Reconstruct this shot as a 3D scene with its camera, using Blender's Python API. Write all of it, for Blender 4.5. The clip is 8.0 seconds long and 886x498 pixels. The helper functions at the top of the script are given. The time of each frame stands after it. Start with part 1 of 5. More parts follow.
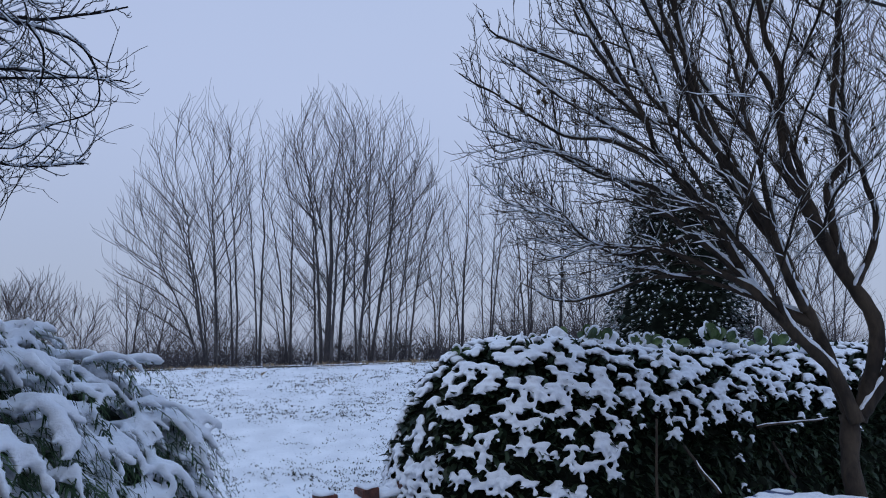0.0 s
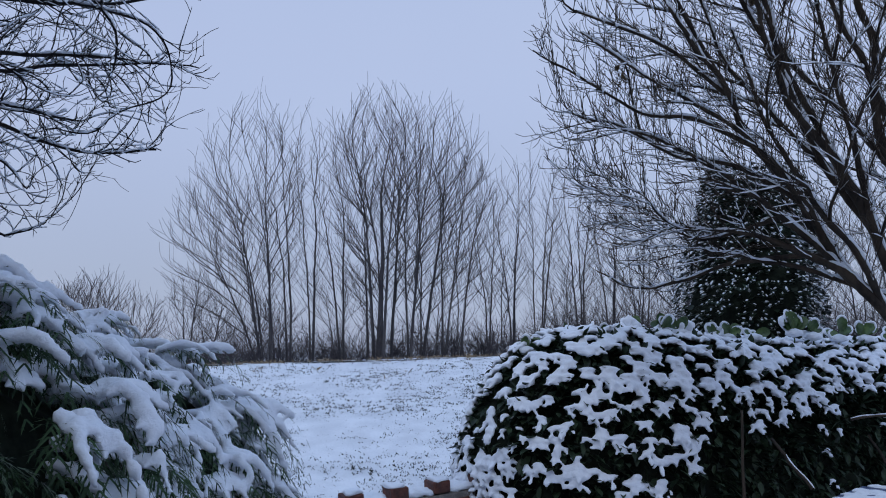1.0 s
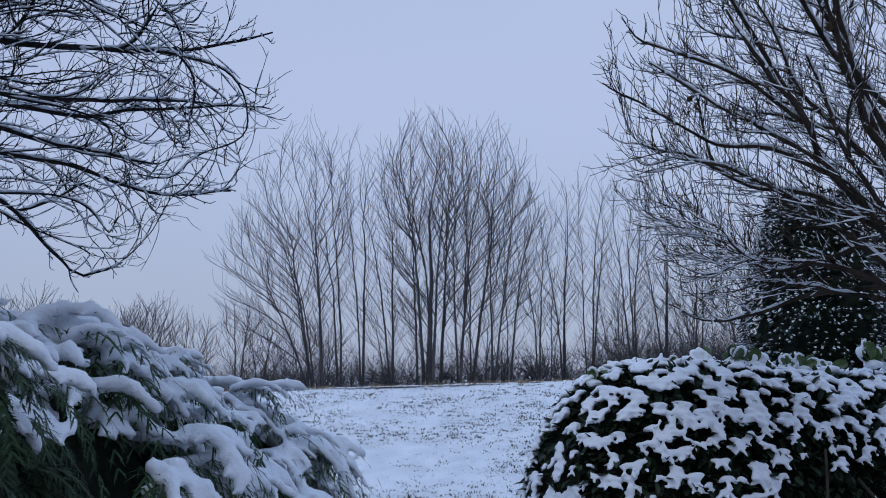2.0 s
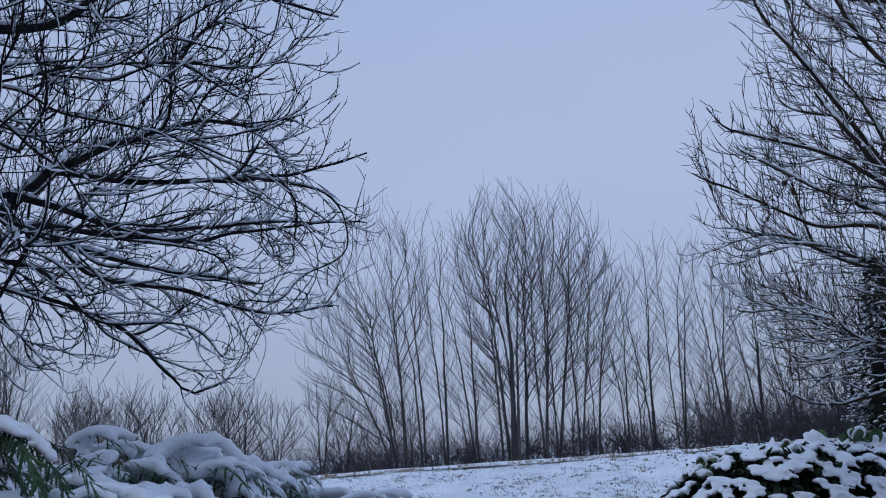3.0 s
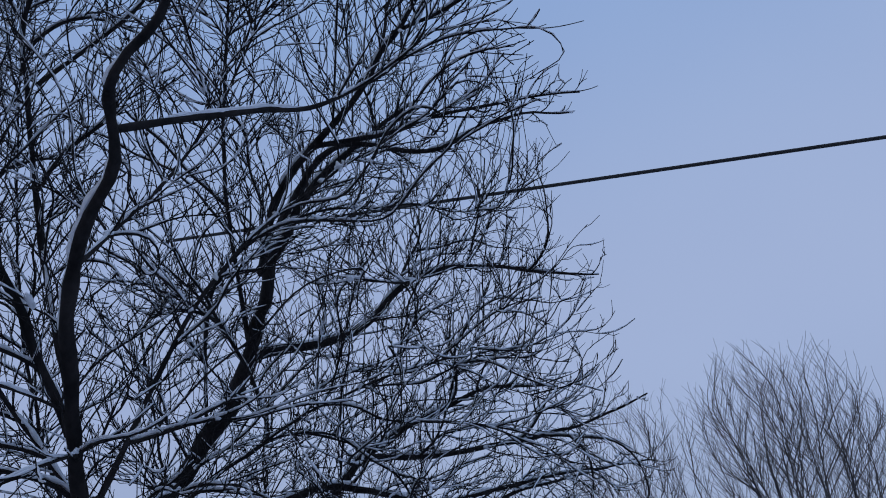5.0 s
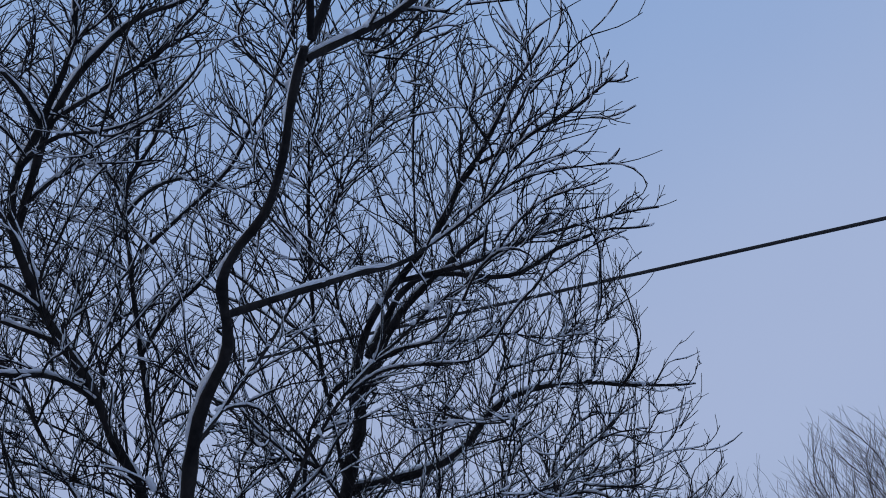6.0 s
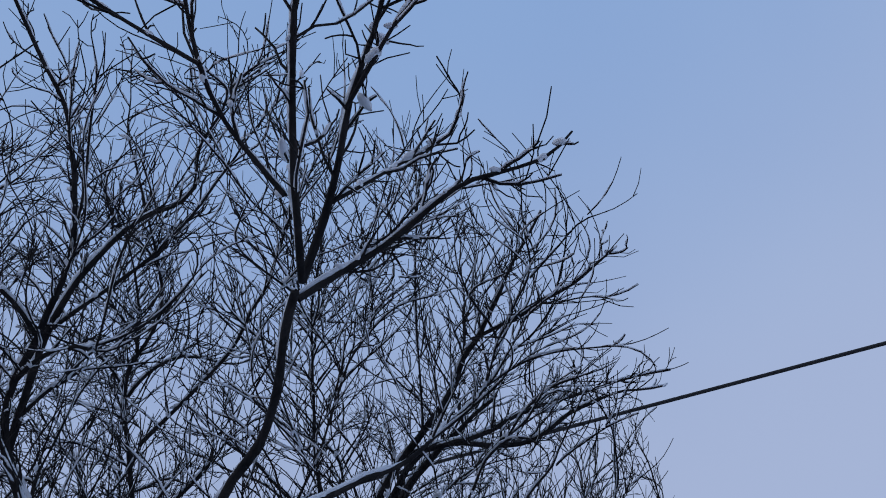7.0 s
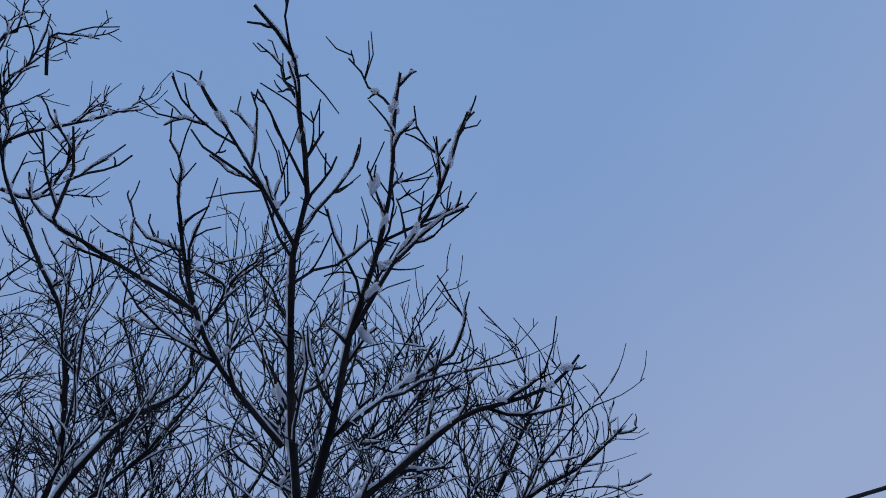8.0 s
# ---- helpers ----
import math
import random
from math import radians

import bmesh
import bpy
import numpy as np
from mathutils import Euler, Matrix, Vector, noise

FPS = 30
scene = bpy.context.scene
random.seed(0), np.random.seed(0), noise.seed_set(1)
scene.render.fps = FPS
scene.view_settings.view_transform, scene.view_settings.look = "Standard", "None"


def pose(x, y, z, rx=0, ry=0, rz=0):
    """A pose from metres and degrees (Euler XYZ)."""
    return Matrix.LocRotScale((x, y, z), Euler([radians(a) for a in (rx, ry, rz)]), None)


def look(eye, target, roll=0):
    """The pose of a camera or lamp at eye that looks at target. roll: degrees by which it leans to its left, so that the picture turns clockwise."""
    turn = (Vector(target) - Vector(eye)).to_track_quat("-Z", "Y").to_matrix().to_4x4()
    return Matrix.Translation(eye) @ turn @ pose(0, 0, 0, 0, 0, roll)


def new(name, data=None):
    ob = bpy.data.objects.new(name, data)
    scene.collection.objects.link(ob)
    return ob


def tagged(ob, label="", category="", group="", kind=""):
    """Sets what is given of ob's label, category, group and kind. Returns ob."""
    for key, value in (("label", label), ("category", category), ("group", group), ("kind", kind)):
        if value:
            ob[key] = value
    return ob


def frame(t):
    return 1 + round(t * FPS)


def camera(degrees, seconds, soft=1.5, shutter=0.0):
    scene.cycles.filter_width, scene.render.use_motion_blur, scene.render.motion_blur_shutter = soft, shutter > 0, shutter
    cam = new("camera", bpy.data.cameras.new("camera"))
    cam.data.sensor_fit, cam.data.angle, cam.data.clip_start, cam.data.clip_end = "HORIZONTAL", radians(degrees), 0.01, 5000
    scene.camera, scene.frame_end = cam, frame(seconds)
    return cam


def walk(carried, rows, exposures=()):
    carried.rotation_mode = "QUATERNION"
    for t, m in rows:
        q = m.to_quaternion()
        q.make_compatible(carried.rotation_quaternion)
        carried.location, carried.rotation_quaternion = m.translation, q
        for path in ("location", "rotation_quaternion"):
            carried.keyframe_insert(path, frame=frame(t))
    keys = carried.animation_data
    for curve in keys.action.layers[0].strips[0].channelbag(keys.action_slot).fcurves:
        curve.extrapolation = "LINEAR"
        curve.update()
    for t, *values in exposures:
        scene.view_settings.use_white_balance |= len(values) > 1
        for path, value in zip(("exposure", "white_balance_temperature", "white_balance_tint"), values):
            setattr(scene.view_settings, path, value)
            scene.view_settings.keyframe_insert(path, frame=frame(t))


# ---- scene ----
from mathutils.kdtree import KDTree

cam = camera(59.7, 8.0, soft=1.0)
PATH = [
    (0, (0.03, 0.175, 1.598), (0.025, 2.155, 1.88), 0.1),
    (0.5, (-0.021, 0.234, 1.597), (-0.042, 2.213, 1.888), -0.1),
    (1, (-0.075, 0.278, 1.566), (-0.205, 2.255, 1.839), -0.0),
    (1.5, (-0.118, 0.288, 1.566), (-0.312, 2.261, 1.833), -0.1),
    (2, (-0.169, 0.286, 1.623), (-0.417, 2.242, 1.953), -0.1),
    (2.2, (-0.198, 0.279, 1.656), (-0.481, 2.213, 2.076), -0.4),
    (3.3, (-0.255, 0.203, 1.757), (-0.718, 2.066, 2.316), -3.3),
    (3.5, (-0.265, 0.188, 1.761), (-0.749, 2.025, 2.388), -3.8),
    (4, (-0.299, 0.11, 1.829), (-0.88, 1.852, 2.623), -4.4),
    (4.5, (-0.351, 0.038, 1.883), (-1.083, 1.669, 2.779), -5.2),
    (4.7, (-0.359, 0.014, 1.9), (-1.14, 1.6, 2.835), -5.6),
    (5.8, (-0.356, -0.111, 2.018), (-1.236, 1.263, 3.175), -8.7),
    (6, (-0.357, -0.122, 2.042), (-1.23, 1.22, 3.24), -9.0),
    (6.5, (-0.329, -0.149, 2.119), (-1.132, 1.111, 3.449), -10.9),
    (7, (-0.271, -0.163, 2.188), (-1.018, 1.031, 3.608), -12.2),
    (7.5, (-0.239, -0.191, 2.253), (-0.901, 0.941, 3.763), -14.2),
    (8, (-0.2, -0.226, 2.313), (-0.761, 0.813, 3.926), -16.4),
]
walk(cam, [(t, look(eye, target, roll)) for t, eye, target, roll in PATH],
     [(0.0, 0.28, 6720, 10), (2.2, 0.25, 6660, 10), (3.4, 0.04, 6420, 10), (4.7, -0.03, 6300, 10), (6.0, 0.03, 6560, 10), (6.6, 0.06, 6620, 10), (7.5, -0.08, 6420, 10), (8.0, -0.20, 6230, 10)])

# ---- sky and light ----
world = bpy.data.worlds.new("winter_sky")
scene.world = world
world.use_nodes = True
wn, wl = world.node_tree.nodes, world.node_tree.links
wn.clear()
w_out = wn.new("ShaderNodeOutputWorld")
w_bg = wn.new("ShaderNodeBackground")
w_sky = wn.new("ShaderNodeTexSky")
w_sky.sky_type = "NISHITA"
w_sky.sun_disc = False
w_sky.sun_elevation = radians(9)
w_sky.sun_rotation = radians(200)
w_sky.air_density, w_sky.dust_density, w_sky.ozone_density = 1.0, 2.0, 3.0
w_tc = wn.new("ShaderNodeTexCoord")
w_sep = wn.new("ShaderNodeSeparateXYZ")
w_ramp = wn.new("ShaderNodeValToRGB")
w_ramp.color_ramp.interpolation = "EASE"
e = w_ramp.color_ramp.elements
e[0].position, e[0].color = 0.0, (0.33, 0.392, 0.548, 1)
e[1].position, e[1].color = 1.0, (0.255, 0.412, 0.72, 1)
e2 = w_ramp.color_ramp.elements.new(0.35)
e2.color = (0.385, 0.470, 0.70, 1)
w_noise = wn.new("ShaderNodeTexNoise")
w_noise.inputs["Scale"].default_value = 1.3
w_noise.inputs["Detail"].default_value = 3
w_cloud = wn.new("ShaderNodeMix")
w_cloud.data_type, w_cloud.blend_type = "RGBA", "SOFT_LIGHT"
w_cloud.inputs["Factor"].default_value = 0.22
w_mul = wn.new("ShaderNodeMix")
w_mul.data_type, w_mul.blend_type = "RGBA", "MULTIPLY"
w_mul.inputs["Factor"].default_value = 1.0
w_mul.inputs["B"].default_value = (0.08, 0.08, 0.08, 1)
w_mix = wn.new("ShaderNodeMix")
w_mix.data_type = "RGBA"
w_mix.inputs["Factor"].default_value = 0.9
wl.new(w_tc.outputs["Generated"], w_sep.inputs[0])
wl.new(w_sep.outputs["Z"], w_ramp.inputs["Fac"])
wl.new(w_tc.outputs["Generated"], w_noise.inputs["Vector"])
wl.new(w_ramp.outputs["Color"], w_cloud.inputs["A"])
wl.new(w_noise.outputs["Fac"], w_cloud.inputs["B"])
wl.new(w_sky.outputs["Color"], w_mul.inputs["A"])
wl.new(w_mul.outputs["Result"], w_mix.inputs["A"])
wl.new(w_cloud.outputs["Result"], w_mix.inputs["B"])
wl.new(w_mix.outputs["Result"], w_bg.inputs["Color"])
wl.new(w_bg.outputs["Background"], w_out.inputs["Surface"])
w_bg.inputs["Strength"].default_value = 1.0

sun = new("sun", bpy.data.lights.new("sun", "SUN"))
sun.data.energy, sun.data.angle, sun.data.color = 0.5, radians(40), (0.86, 0.92, 1.0)
sun.matrix_world = look((-6, -10, 22), (0, 4, 0))


# ---- materials ----
def material(name, base, dark, scale=8.0, rough=0.7, bump=0.3, bump_scale=40.0, stretch=(1, 1, 1), detail=5.0, vary=0.0, shine=0.5):
    """Two-scale noise between two colours, with fine relief; vary: change from piece to piece."""
    m = bpy.data.materials.new(name)
    m.use_nodes = True
    n, l = m.node_tree.nodes, m.node_tree.links
    b = n["Principled BSDF"]
    tc = n.new("ShaderNodeTexCoord")
    mp = n.new("ShaderNodeMapping")
    mp.inputs["Scale"].default_value = stretch
    l.new(tc.outputs["Object"], mp.inputs["Vector"])
    big, fine = n.new("ShaderNodeTexNoise"), n.new("ShaderNodeTexNoise")
    big.inputs["Scale"].default_value, big.inputs["Detail"].default_value = scale, detail
    fine.inputs["Scale"].default_value, fine.inputs["Detail"].default_value = bump_scale, 4
    for q in (big, fine):
        l.new(mp.outputs["Vector"], q.inputs["Vector"])
    add = n.new("ShaderNodeMath")
    add.operation = "MULTIPLY_ADD"
    add.inputs[1].default_value, add.inputs[2].default_value = 0.35, -0.175
    l.new(fine.outputs["Fac"], add.inputs[0])
    tot = n.new("ShaderNodeMath")
    tot.operation = "ADD"
    l.new(big.outputs["Fac"], tot.inputs[0])
    l.new(add.outputs[0], tot.inputs[1])
    r = n.new("ShaderNodeValToRGB")
    r.color_ramp.elements[0].position, r.color_ramp.elements[0].color = 0.36, (*dark, 1)
    r.color_ramp.elements[1].position, r.color_ramp.elements[1].color = 0.66, (*base, 1)
    l.new(tot.outputs[0], r.inputs["Fac"])
    col = r.outputs["Color"]
    if vary:
        info, geo = n.new("ShaderNodeObjectInfo"), n.new("ShaderNodeNewGeometry")
        s = n.new("ShaderNodeMath")
        s.operation = "ADD"
        l.new(info.outputs["Random"], s.inputs[0])
        l.new(geo.outputs["Random Per Island"], s.inputs[1])
        mr = n.new("ShaderNodeMapRange")
        mr.inputs["From Max"].default_value = 2.0
        mr.inputs["To Min"].default_value, mr.inputs["To Max"].default_value = 1 - vary, 1 + vary
        l.new(s.outputs[0], mr.inputs["Value"])
        hs = n.new("ShaderNodeHueSaturation")
        l.new(mr.outputs["Result"], hs.inputs["Value"])
        l.new(col, hs.inputs["Color"])
        col = hs.outputs["Color"]
    l.new(col, b.inputs["Base Color"])
    b.inputs["Roughness"].default_value = rough
    b.inputs["Specular IOR Level"].default_value = shine
    bp = n.new("ShaderNodeBump")
    bp.inputs["Strength"].default_value, bp.inputs["Distance"].default_value = bump, 0.01
    l.new(fine.outputs["Fac"], bp.inputs["Height"])
    l.new(bp.outputs["Normal"], b.inputs["Normal"])
    return m


SNOW = material("snow", (0.86, 0.89, 0.94), (0.78, 0.82, 0.89), 6, 0.55, 0.35, 90)
GROUND_SNOW = material("ground_snow", (0.86, 0.89, 0.94), (0.72, 0.75, 0.80), 2.2, 0.6, 0.6, 30)
BARK = material("dark_bark", (0.036, 0.032, 0.032), (0.014, 0.013, 0.014), 14, 0.85, 0.6, 70, (1, 1, 0.4), shine=0.12)
BARK_BROWN = material("brown_bark", (0.074, 0.056, 0.041), (0.026, 0.021, 0.018), 12, 0.8, 0.6, 60, (1, 1, 0.4), shine=0.15)
BARK_FAR = material("grey_bark", (0.092, 0.086, 0.088), (0.042, 0.040, 0.045), 1.5, 0.85, 0.3, 12, (1, 1, 0.3), shine=0.2)
BRUSH = material("brushwood", (0.085, 0.075, 0.08), (0.035, 0.033, 0.038), 0.8, 0.9, 0.2, 8, shine=0.1)
LEAF = material("laurel_leaf", (0.048, 0.080, 0.040), (0.018, 0.032, 0.018), 20, 0.5, 0.2, 80, vary=0.5, shine=0.3)
LEAF_LIGHT = material("young_laurel_leaf", (0.085, 0.145, 0.045), (0.03, 0.065, 0.02), 20, 0.35, 0.2, 80, vary=0.35)
# near-black greens that paint the shade inside hedge, bush and ivy
CORE_SHADE = material("core_shade", (0.026, 0.032, 0.022), (0.010, 0.013, 0.010), 10, 0.9, 0.4, 40, shine=0.05)
NEEDLE = material("cypress_needle", (0.060, 0.110, 0.046), (0.016, 0.032, 0.017), 12, 0.6, 0.3, 120, vary=0.4, shine=0.15)
IVY = material("ivy_leaf", (0.03, 0.05, 0.03), (0.01, 0.016, 0.012), 15, 0.4, 0.2, 60, vary=0.5, shine=0.2)
GRASS = material("winter_grass", (0.06, 0.058, 0.038), (0.02, 0.022, 0.018), 3, 0.8, 0.2, 30, vary=0.4, shine=0.1)
DRY_GRASS = material("dry_grass", (0.34, 0.25, 0.15), (0.15, 0.11, 0.07), 3, 0.85, 0.2, 30, vary=0.3)
BRICK = material("red_brick", (0.17, 0.06, 0.042), (0.08, 0.033, 0.027), 18, 0.8, 0.6, 90, vary=0.25)
MORTAR = material("mortar", (0.30, 0.27, 0.24), (0.18, 0.16, 0.15), 30, 0.9, 0.5, 120)
BLUE_PLASTIC = material("blue_plastic", (0.03, 0.07, 0.20), (0.02, 0.045, 0.13), 6, 0.4, 0.15, 120)
RUBBER = material("black_rubber", (0.03, 0.03, 0.03), (0.018, 0.018, 0.018), 20, 0.75, 0.2, 80)
TIMBER = material("weathered_timber", (0.17, 0.11, 0.08), (0.08, 0.055, 0.045), 6, 0.8, 0.5, 60, (6, 6, 0.5), vary=0.2)
CABLE = material("black_cable", (0.014, 0.014, 0.016), (0.008, 0.008, 0.010), 30, 0.8, 0.2, 200)
LEAF_DRY = material("withered_leaf", (0.17, 0.11, 0.05), (0.08, 0.05, 0.025), 40, 0.7, 0.3, 120)


# ---- mesh helpers ----
def mesh_object(name, verts, faces, mat, parent=None, label="", smooth=True, kind=""):
    me = bpy.data.meshes.new(name)
    me.from_pydata([tuple(v) for v in verts] if not isinstance(verts, np.ndarray) else verts.tolist(), [],
                   faces.tolist() if isinstance(faces, np.ndarray) else faces)
    me.materials.append(mat)
    if smooth:
        me.polygons.foreach_set("use_smooth", np.ones(len(me.polygons), bool))
    me.update()
    ob = new(name, me)
    if parent is not None:
        ob.parent = parent
    return tagged(ob, label, kind=kind)


def part(name, bm, mat, parent, label="", smooth=False):
    """One bmesh as one part of a thing."""
    me = bpy.data.meshes.new(name)
    bm.to_mesh(me)
    bm.free()
    me.materials.append(mat)
    if smooth:
        me.polygons.foreach_set("use_smooth", np.ones(len(me.polygons), bool))
    ob = new(name, me)
    if parent is not None:
        ob.parent = parent
    return tagged(ob, label)


def thing(name, label, category, group="", at=(0, 0, 0)):
    ob = new(name)
    ob.empty_display_size = 0.2
    ob.location = at
    return tagged(ob, label, category, group)


def unit(v):
    if v.ndim == 1:
        return v / max(math.sqrt(v @ v), 1e-9)
    return v / np.maximum(np.linalg.norm(v, axis=-1, keepdims=True), 1e-9)


def cross(a, b):
    a, b = np.asarray(a, float), np.asarray(b, float)
    if a.ndim == 1 and b.ndim == 1:
        (x, y, z), (u, v, w) = a.tolist(), b.tolist()
        return np.array((y * w - z * v, z * u - x * w, x * v - y * u))
    return np.stack([a[..., 1] * b[..., 2] - a[..., 2] * b[..., 1], a[..., 2] * b[..., 0] - a[..., 0] * b[..., 2], a[..., 0] * b[..., 1] - a[..., 1] * b[..., 0]], -1)


def smooth_path(points, step):
    """Catmull-Rom through the points, sampled about every step metres; radii ride along as a fourth column."""
    p = np.array(points, float)
    p = np.vstack([2 * p[0] - p[1], p, 2 * p[-1] - p[-2]])
    out = []
    for i in range(1, len(p) - 2):
        n = max(2, int(np.linalg.norm((p[i + 1] - p[i])[:3]) / step))
        s = np.linspace(0, 1, n, endpoint=False)[:, None]
        a, b, c, d = p[i - 1], p[i], p[i + 1], p[i + 2]
        out.append(0.5 * (2 * b + (c - a) * s + (2 * a - 5 * b + 4 * c - d) * s ** 2 + (3 * b - a - 3 * c + d) * s ** 3))
    out.append(p[-2:-1])
    return np.vstack(out)


def tubes(paths, flat=1.0):
    """Joined tubes from (points, radii, sides) triples. flat squashes them in z."""
    V, F, base = [], [], 0
    for pts, rad, k in paths:
        n = len(pts)
        if n < 2:
            continue
        t = unit(np.gradient(pts, axis=0))
        ref = np.array((0.0, 0, 1)) if abs(t[:, 2].mean()) < 0.8 else np.array((1.0, 0, 0))
        a = unit(cross(t, ref))
        b = cross(a, t)
        ang = np.arange(k) * 2 * np.pi / k
        ring = pts[:, None] + rad[:, None, None] * (a[:, None] * np.cos(ang)[:, None] + b[:, None] * np.sin(ang)[:, None] * flat)
        V.append(ring.reshape(-1, 3))
        i = (np.arange(n - 1)[:, None] * k + np.arange(k)).ravel()
        j = (np.arange(n - 1)[:, None] * k + (np.arange(k) + 1) % k).ravel()
        F.extend((np.stack([i, j, j + k, i + k], 1) + base).tolist())
        F.append([base + (n - 1) * k + q for q in range(k)])
        base += n * k
    return np.vstack(V), F


def inside(p, blobs, hollow, slack=1.0):
    for c, r in hollow:
        if (p[0] - c[0]) ** 2 + (p[1] - c[1]) ** 2 + (p[2] - c[2]) ** 2 < r * r:
            return False
    return any(((p[0] - c[0]) / r[0]) ** 2 + ((p[1] - c[1]) / r[1]) ** 2 + ((p[2] - c[2]) / r[2]) ** 2 < slack for c, r in blobs)


def sprout(path, rad, order, rules, rng, out, blobs, hollow, start=0.15, step=0.035, wander=0.17):
    """Side shoots of a branch, and theirs in turn; each bends up towards its tip and ends where the crown ends."""
    gap, length, angle, rise, thick = rules[order]
    n = len(path)
    seg = np.linalg.norm(np.diff(path, axis=0), axis=1)
    dist = np.concatenate([[0], np.cumsum(seg)])
    total = dist[-1]
    s = start * total + gap * rng.random()
    turn = rng.uniform(0, 6.28)
    while s < total * 0.985:
        i = min(max(int(np.searchsorted(dist, s)) - 1, 0), n - 2)
        f = (s - dist[i]) / max(seg[i], 1e-6)
        p = path[i] + (path[i + 1] - path[i]) * f
        t = unit(path[i + 1] - path[i])
        ref = np.array((0, 0, 1.0)) if abs(t[2]) < 0.85 else np.array((1.0, 0, 0))
        a = unit(cross(t, ref))
        b = cross(a, t)
        turn += 2.4 + rng.normal(0, 0.4)
        side = a * math.cos(turn) + b * (math.sin(turn) * 0.8 + 0.25)
        ang = radians(rng.uniform(*angle))
        d = unit(t * math.cos(ang) + side * math.sin(ang))
        L = rng.uniform(*length) * (1.0 - 0.45 * s / total)
        m = max(4, int(L / step))
        q, pts = p.copy(), [p]
        bend = rng.normal(0, 0.16, 3)
        ok = True
        slack = rng.uniform(0.62, 1.5)
        for k in range(m):
            d = unit(d + bend * 6.0 * wander * math.cos(4.6 * k / m) + rng.normal(0, wander, 3) + (0, 0, rise * (0.25 + k / m)))
            q = q + d * L / m
            if not inside(q, blobs, hollow, slack):
                ok = False
                break
            pts.append(q)
        if len(pts) >= 4 or ok:
            pts = np.array(pts)
            if len(pts) > 2:
                r0 = min(thick[0] * rng.uniform(0.8, 1.15), 0.8 * float(rad[i]) + 0.0003)
                r = np.linspace(r0, thick[1], len(pts))
                out.append((pts, r))
                if order + 1 < len(rules):
                    sprout(pts, r, order + 1, rules, rng, out, blobs, hollow, 0.12, step, wander)
        s += gap * rng.uniform(0.6, 1.4)


def snow_on(paths, rng, cover, thick, least=0.0, steep=0.9, most=0.0095, blown=0.6):
    """Lumpy lines of snow lying along the upper side of branches."""
    out = []
    up, wind = np.array((0, 0, 1.0)), np.array((0.25, -0.95, 0.1))
    for pts, rad in paths:
        n = len(pts)
        if n < 3 or rng.random() > cover:
            continue
        t = unit(np.gradient(pts, axis=0))
        lump = np.convolve(rng.random(n + 2), np.ones(3) / 3, "valid")
        h = np.minimum(rad * 0.8, 0.006) + thick * np.clip(rad / 0.005, 0.25, 1)
        h = h * np.clip((lump - 0.38) * 5.5, 0, 1.5) * np.clip((steep - np.abs(t[:, 2])) * 4, 0, 1)
        on = h > 0.0017
        i = 0
        while i < n:
            if not on[i]:
                i += 1
                continue
            j = i
            stop = i + rng.integers(3, 8)
            while j < n and on[j] and j < stop:
                j += 1
            if j - i >= 2 and rad[i:j].mean() > least:
                a, b = max(i - 1, 0), min(j + 1, n)
                hh = np.maximum(h[a:b], 0.0012)
                k = (b - a) * 2 - 1
                x, xs = np.arange(b - a), np.linspace(0, b - a - 1, k)
                c = pts[a:b] + unit(up - t[a:b] * t[a:b][:, 2:] + blown * wind) * (rad[a:b] * 0.8 + hh * 0.3)[:, None]
                c = np.stack([np.interp(xs, x, c[:, m]) for m in range(3)], 1)
                size = np.interp(xs, x, np.minimum(np.minimum(hh * 0.75 + 0.35 * rad[a:b], most), 0.72 * rad[a:b] + 0.0016))
                size *= 1 + 0.22 * np.sin(xs * 2.6 + rng.random() * 6) + rng.normal(0, 0.06, k)
                size[0] *= 0.45
                size[-1] *= 0.45
                out.append((c + rng.normal(0, 0.0006, (k, 3)), np.maximum(size, 0.0006), 4))
            i = j
    return out


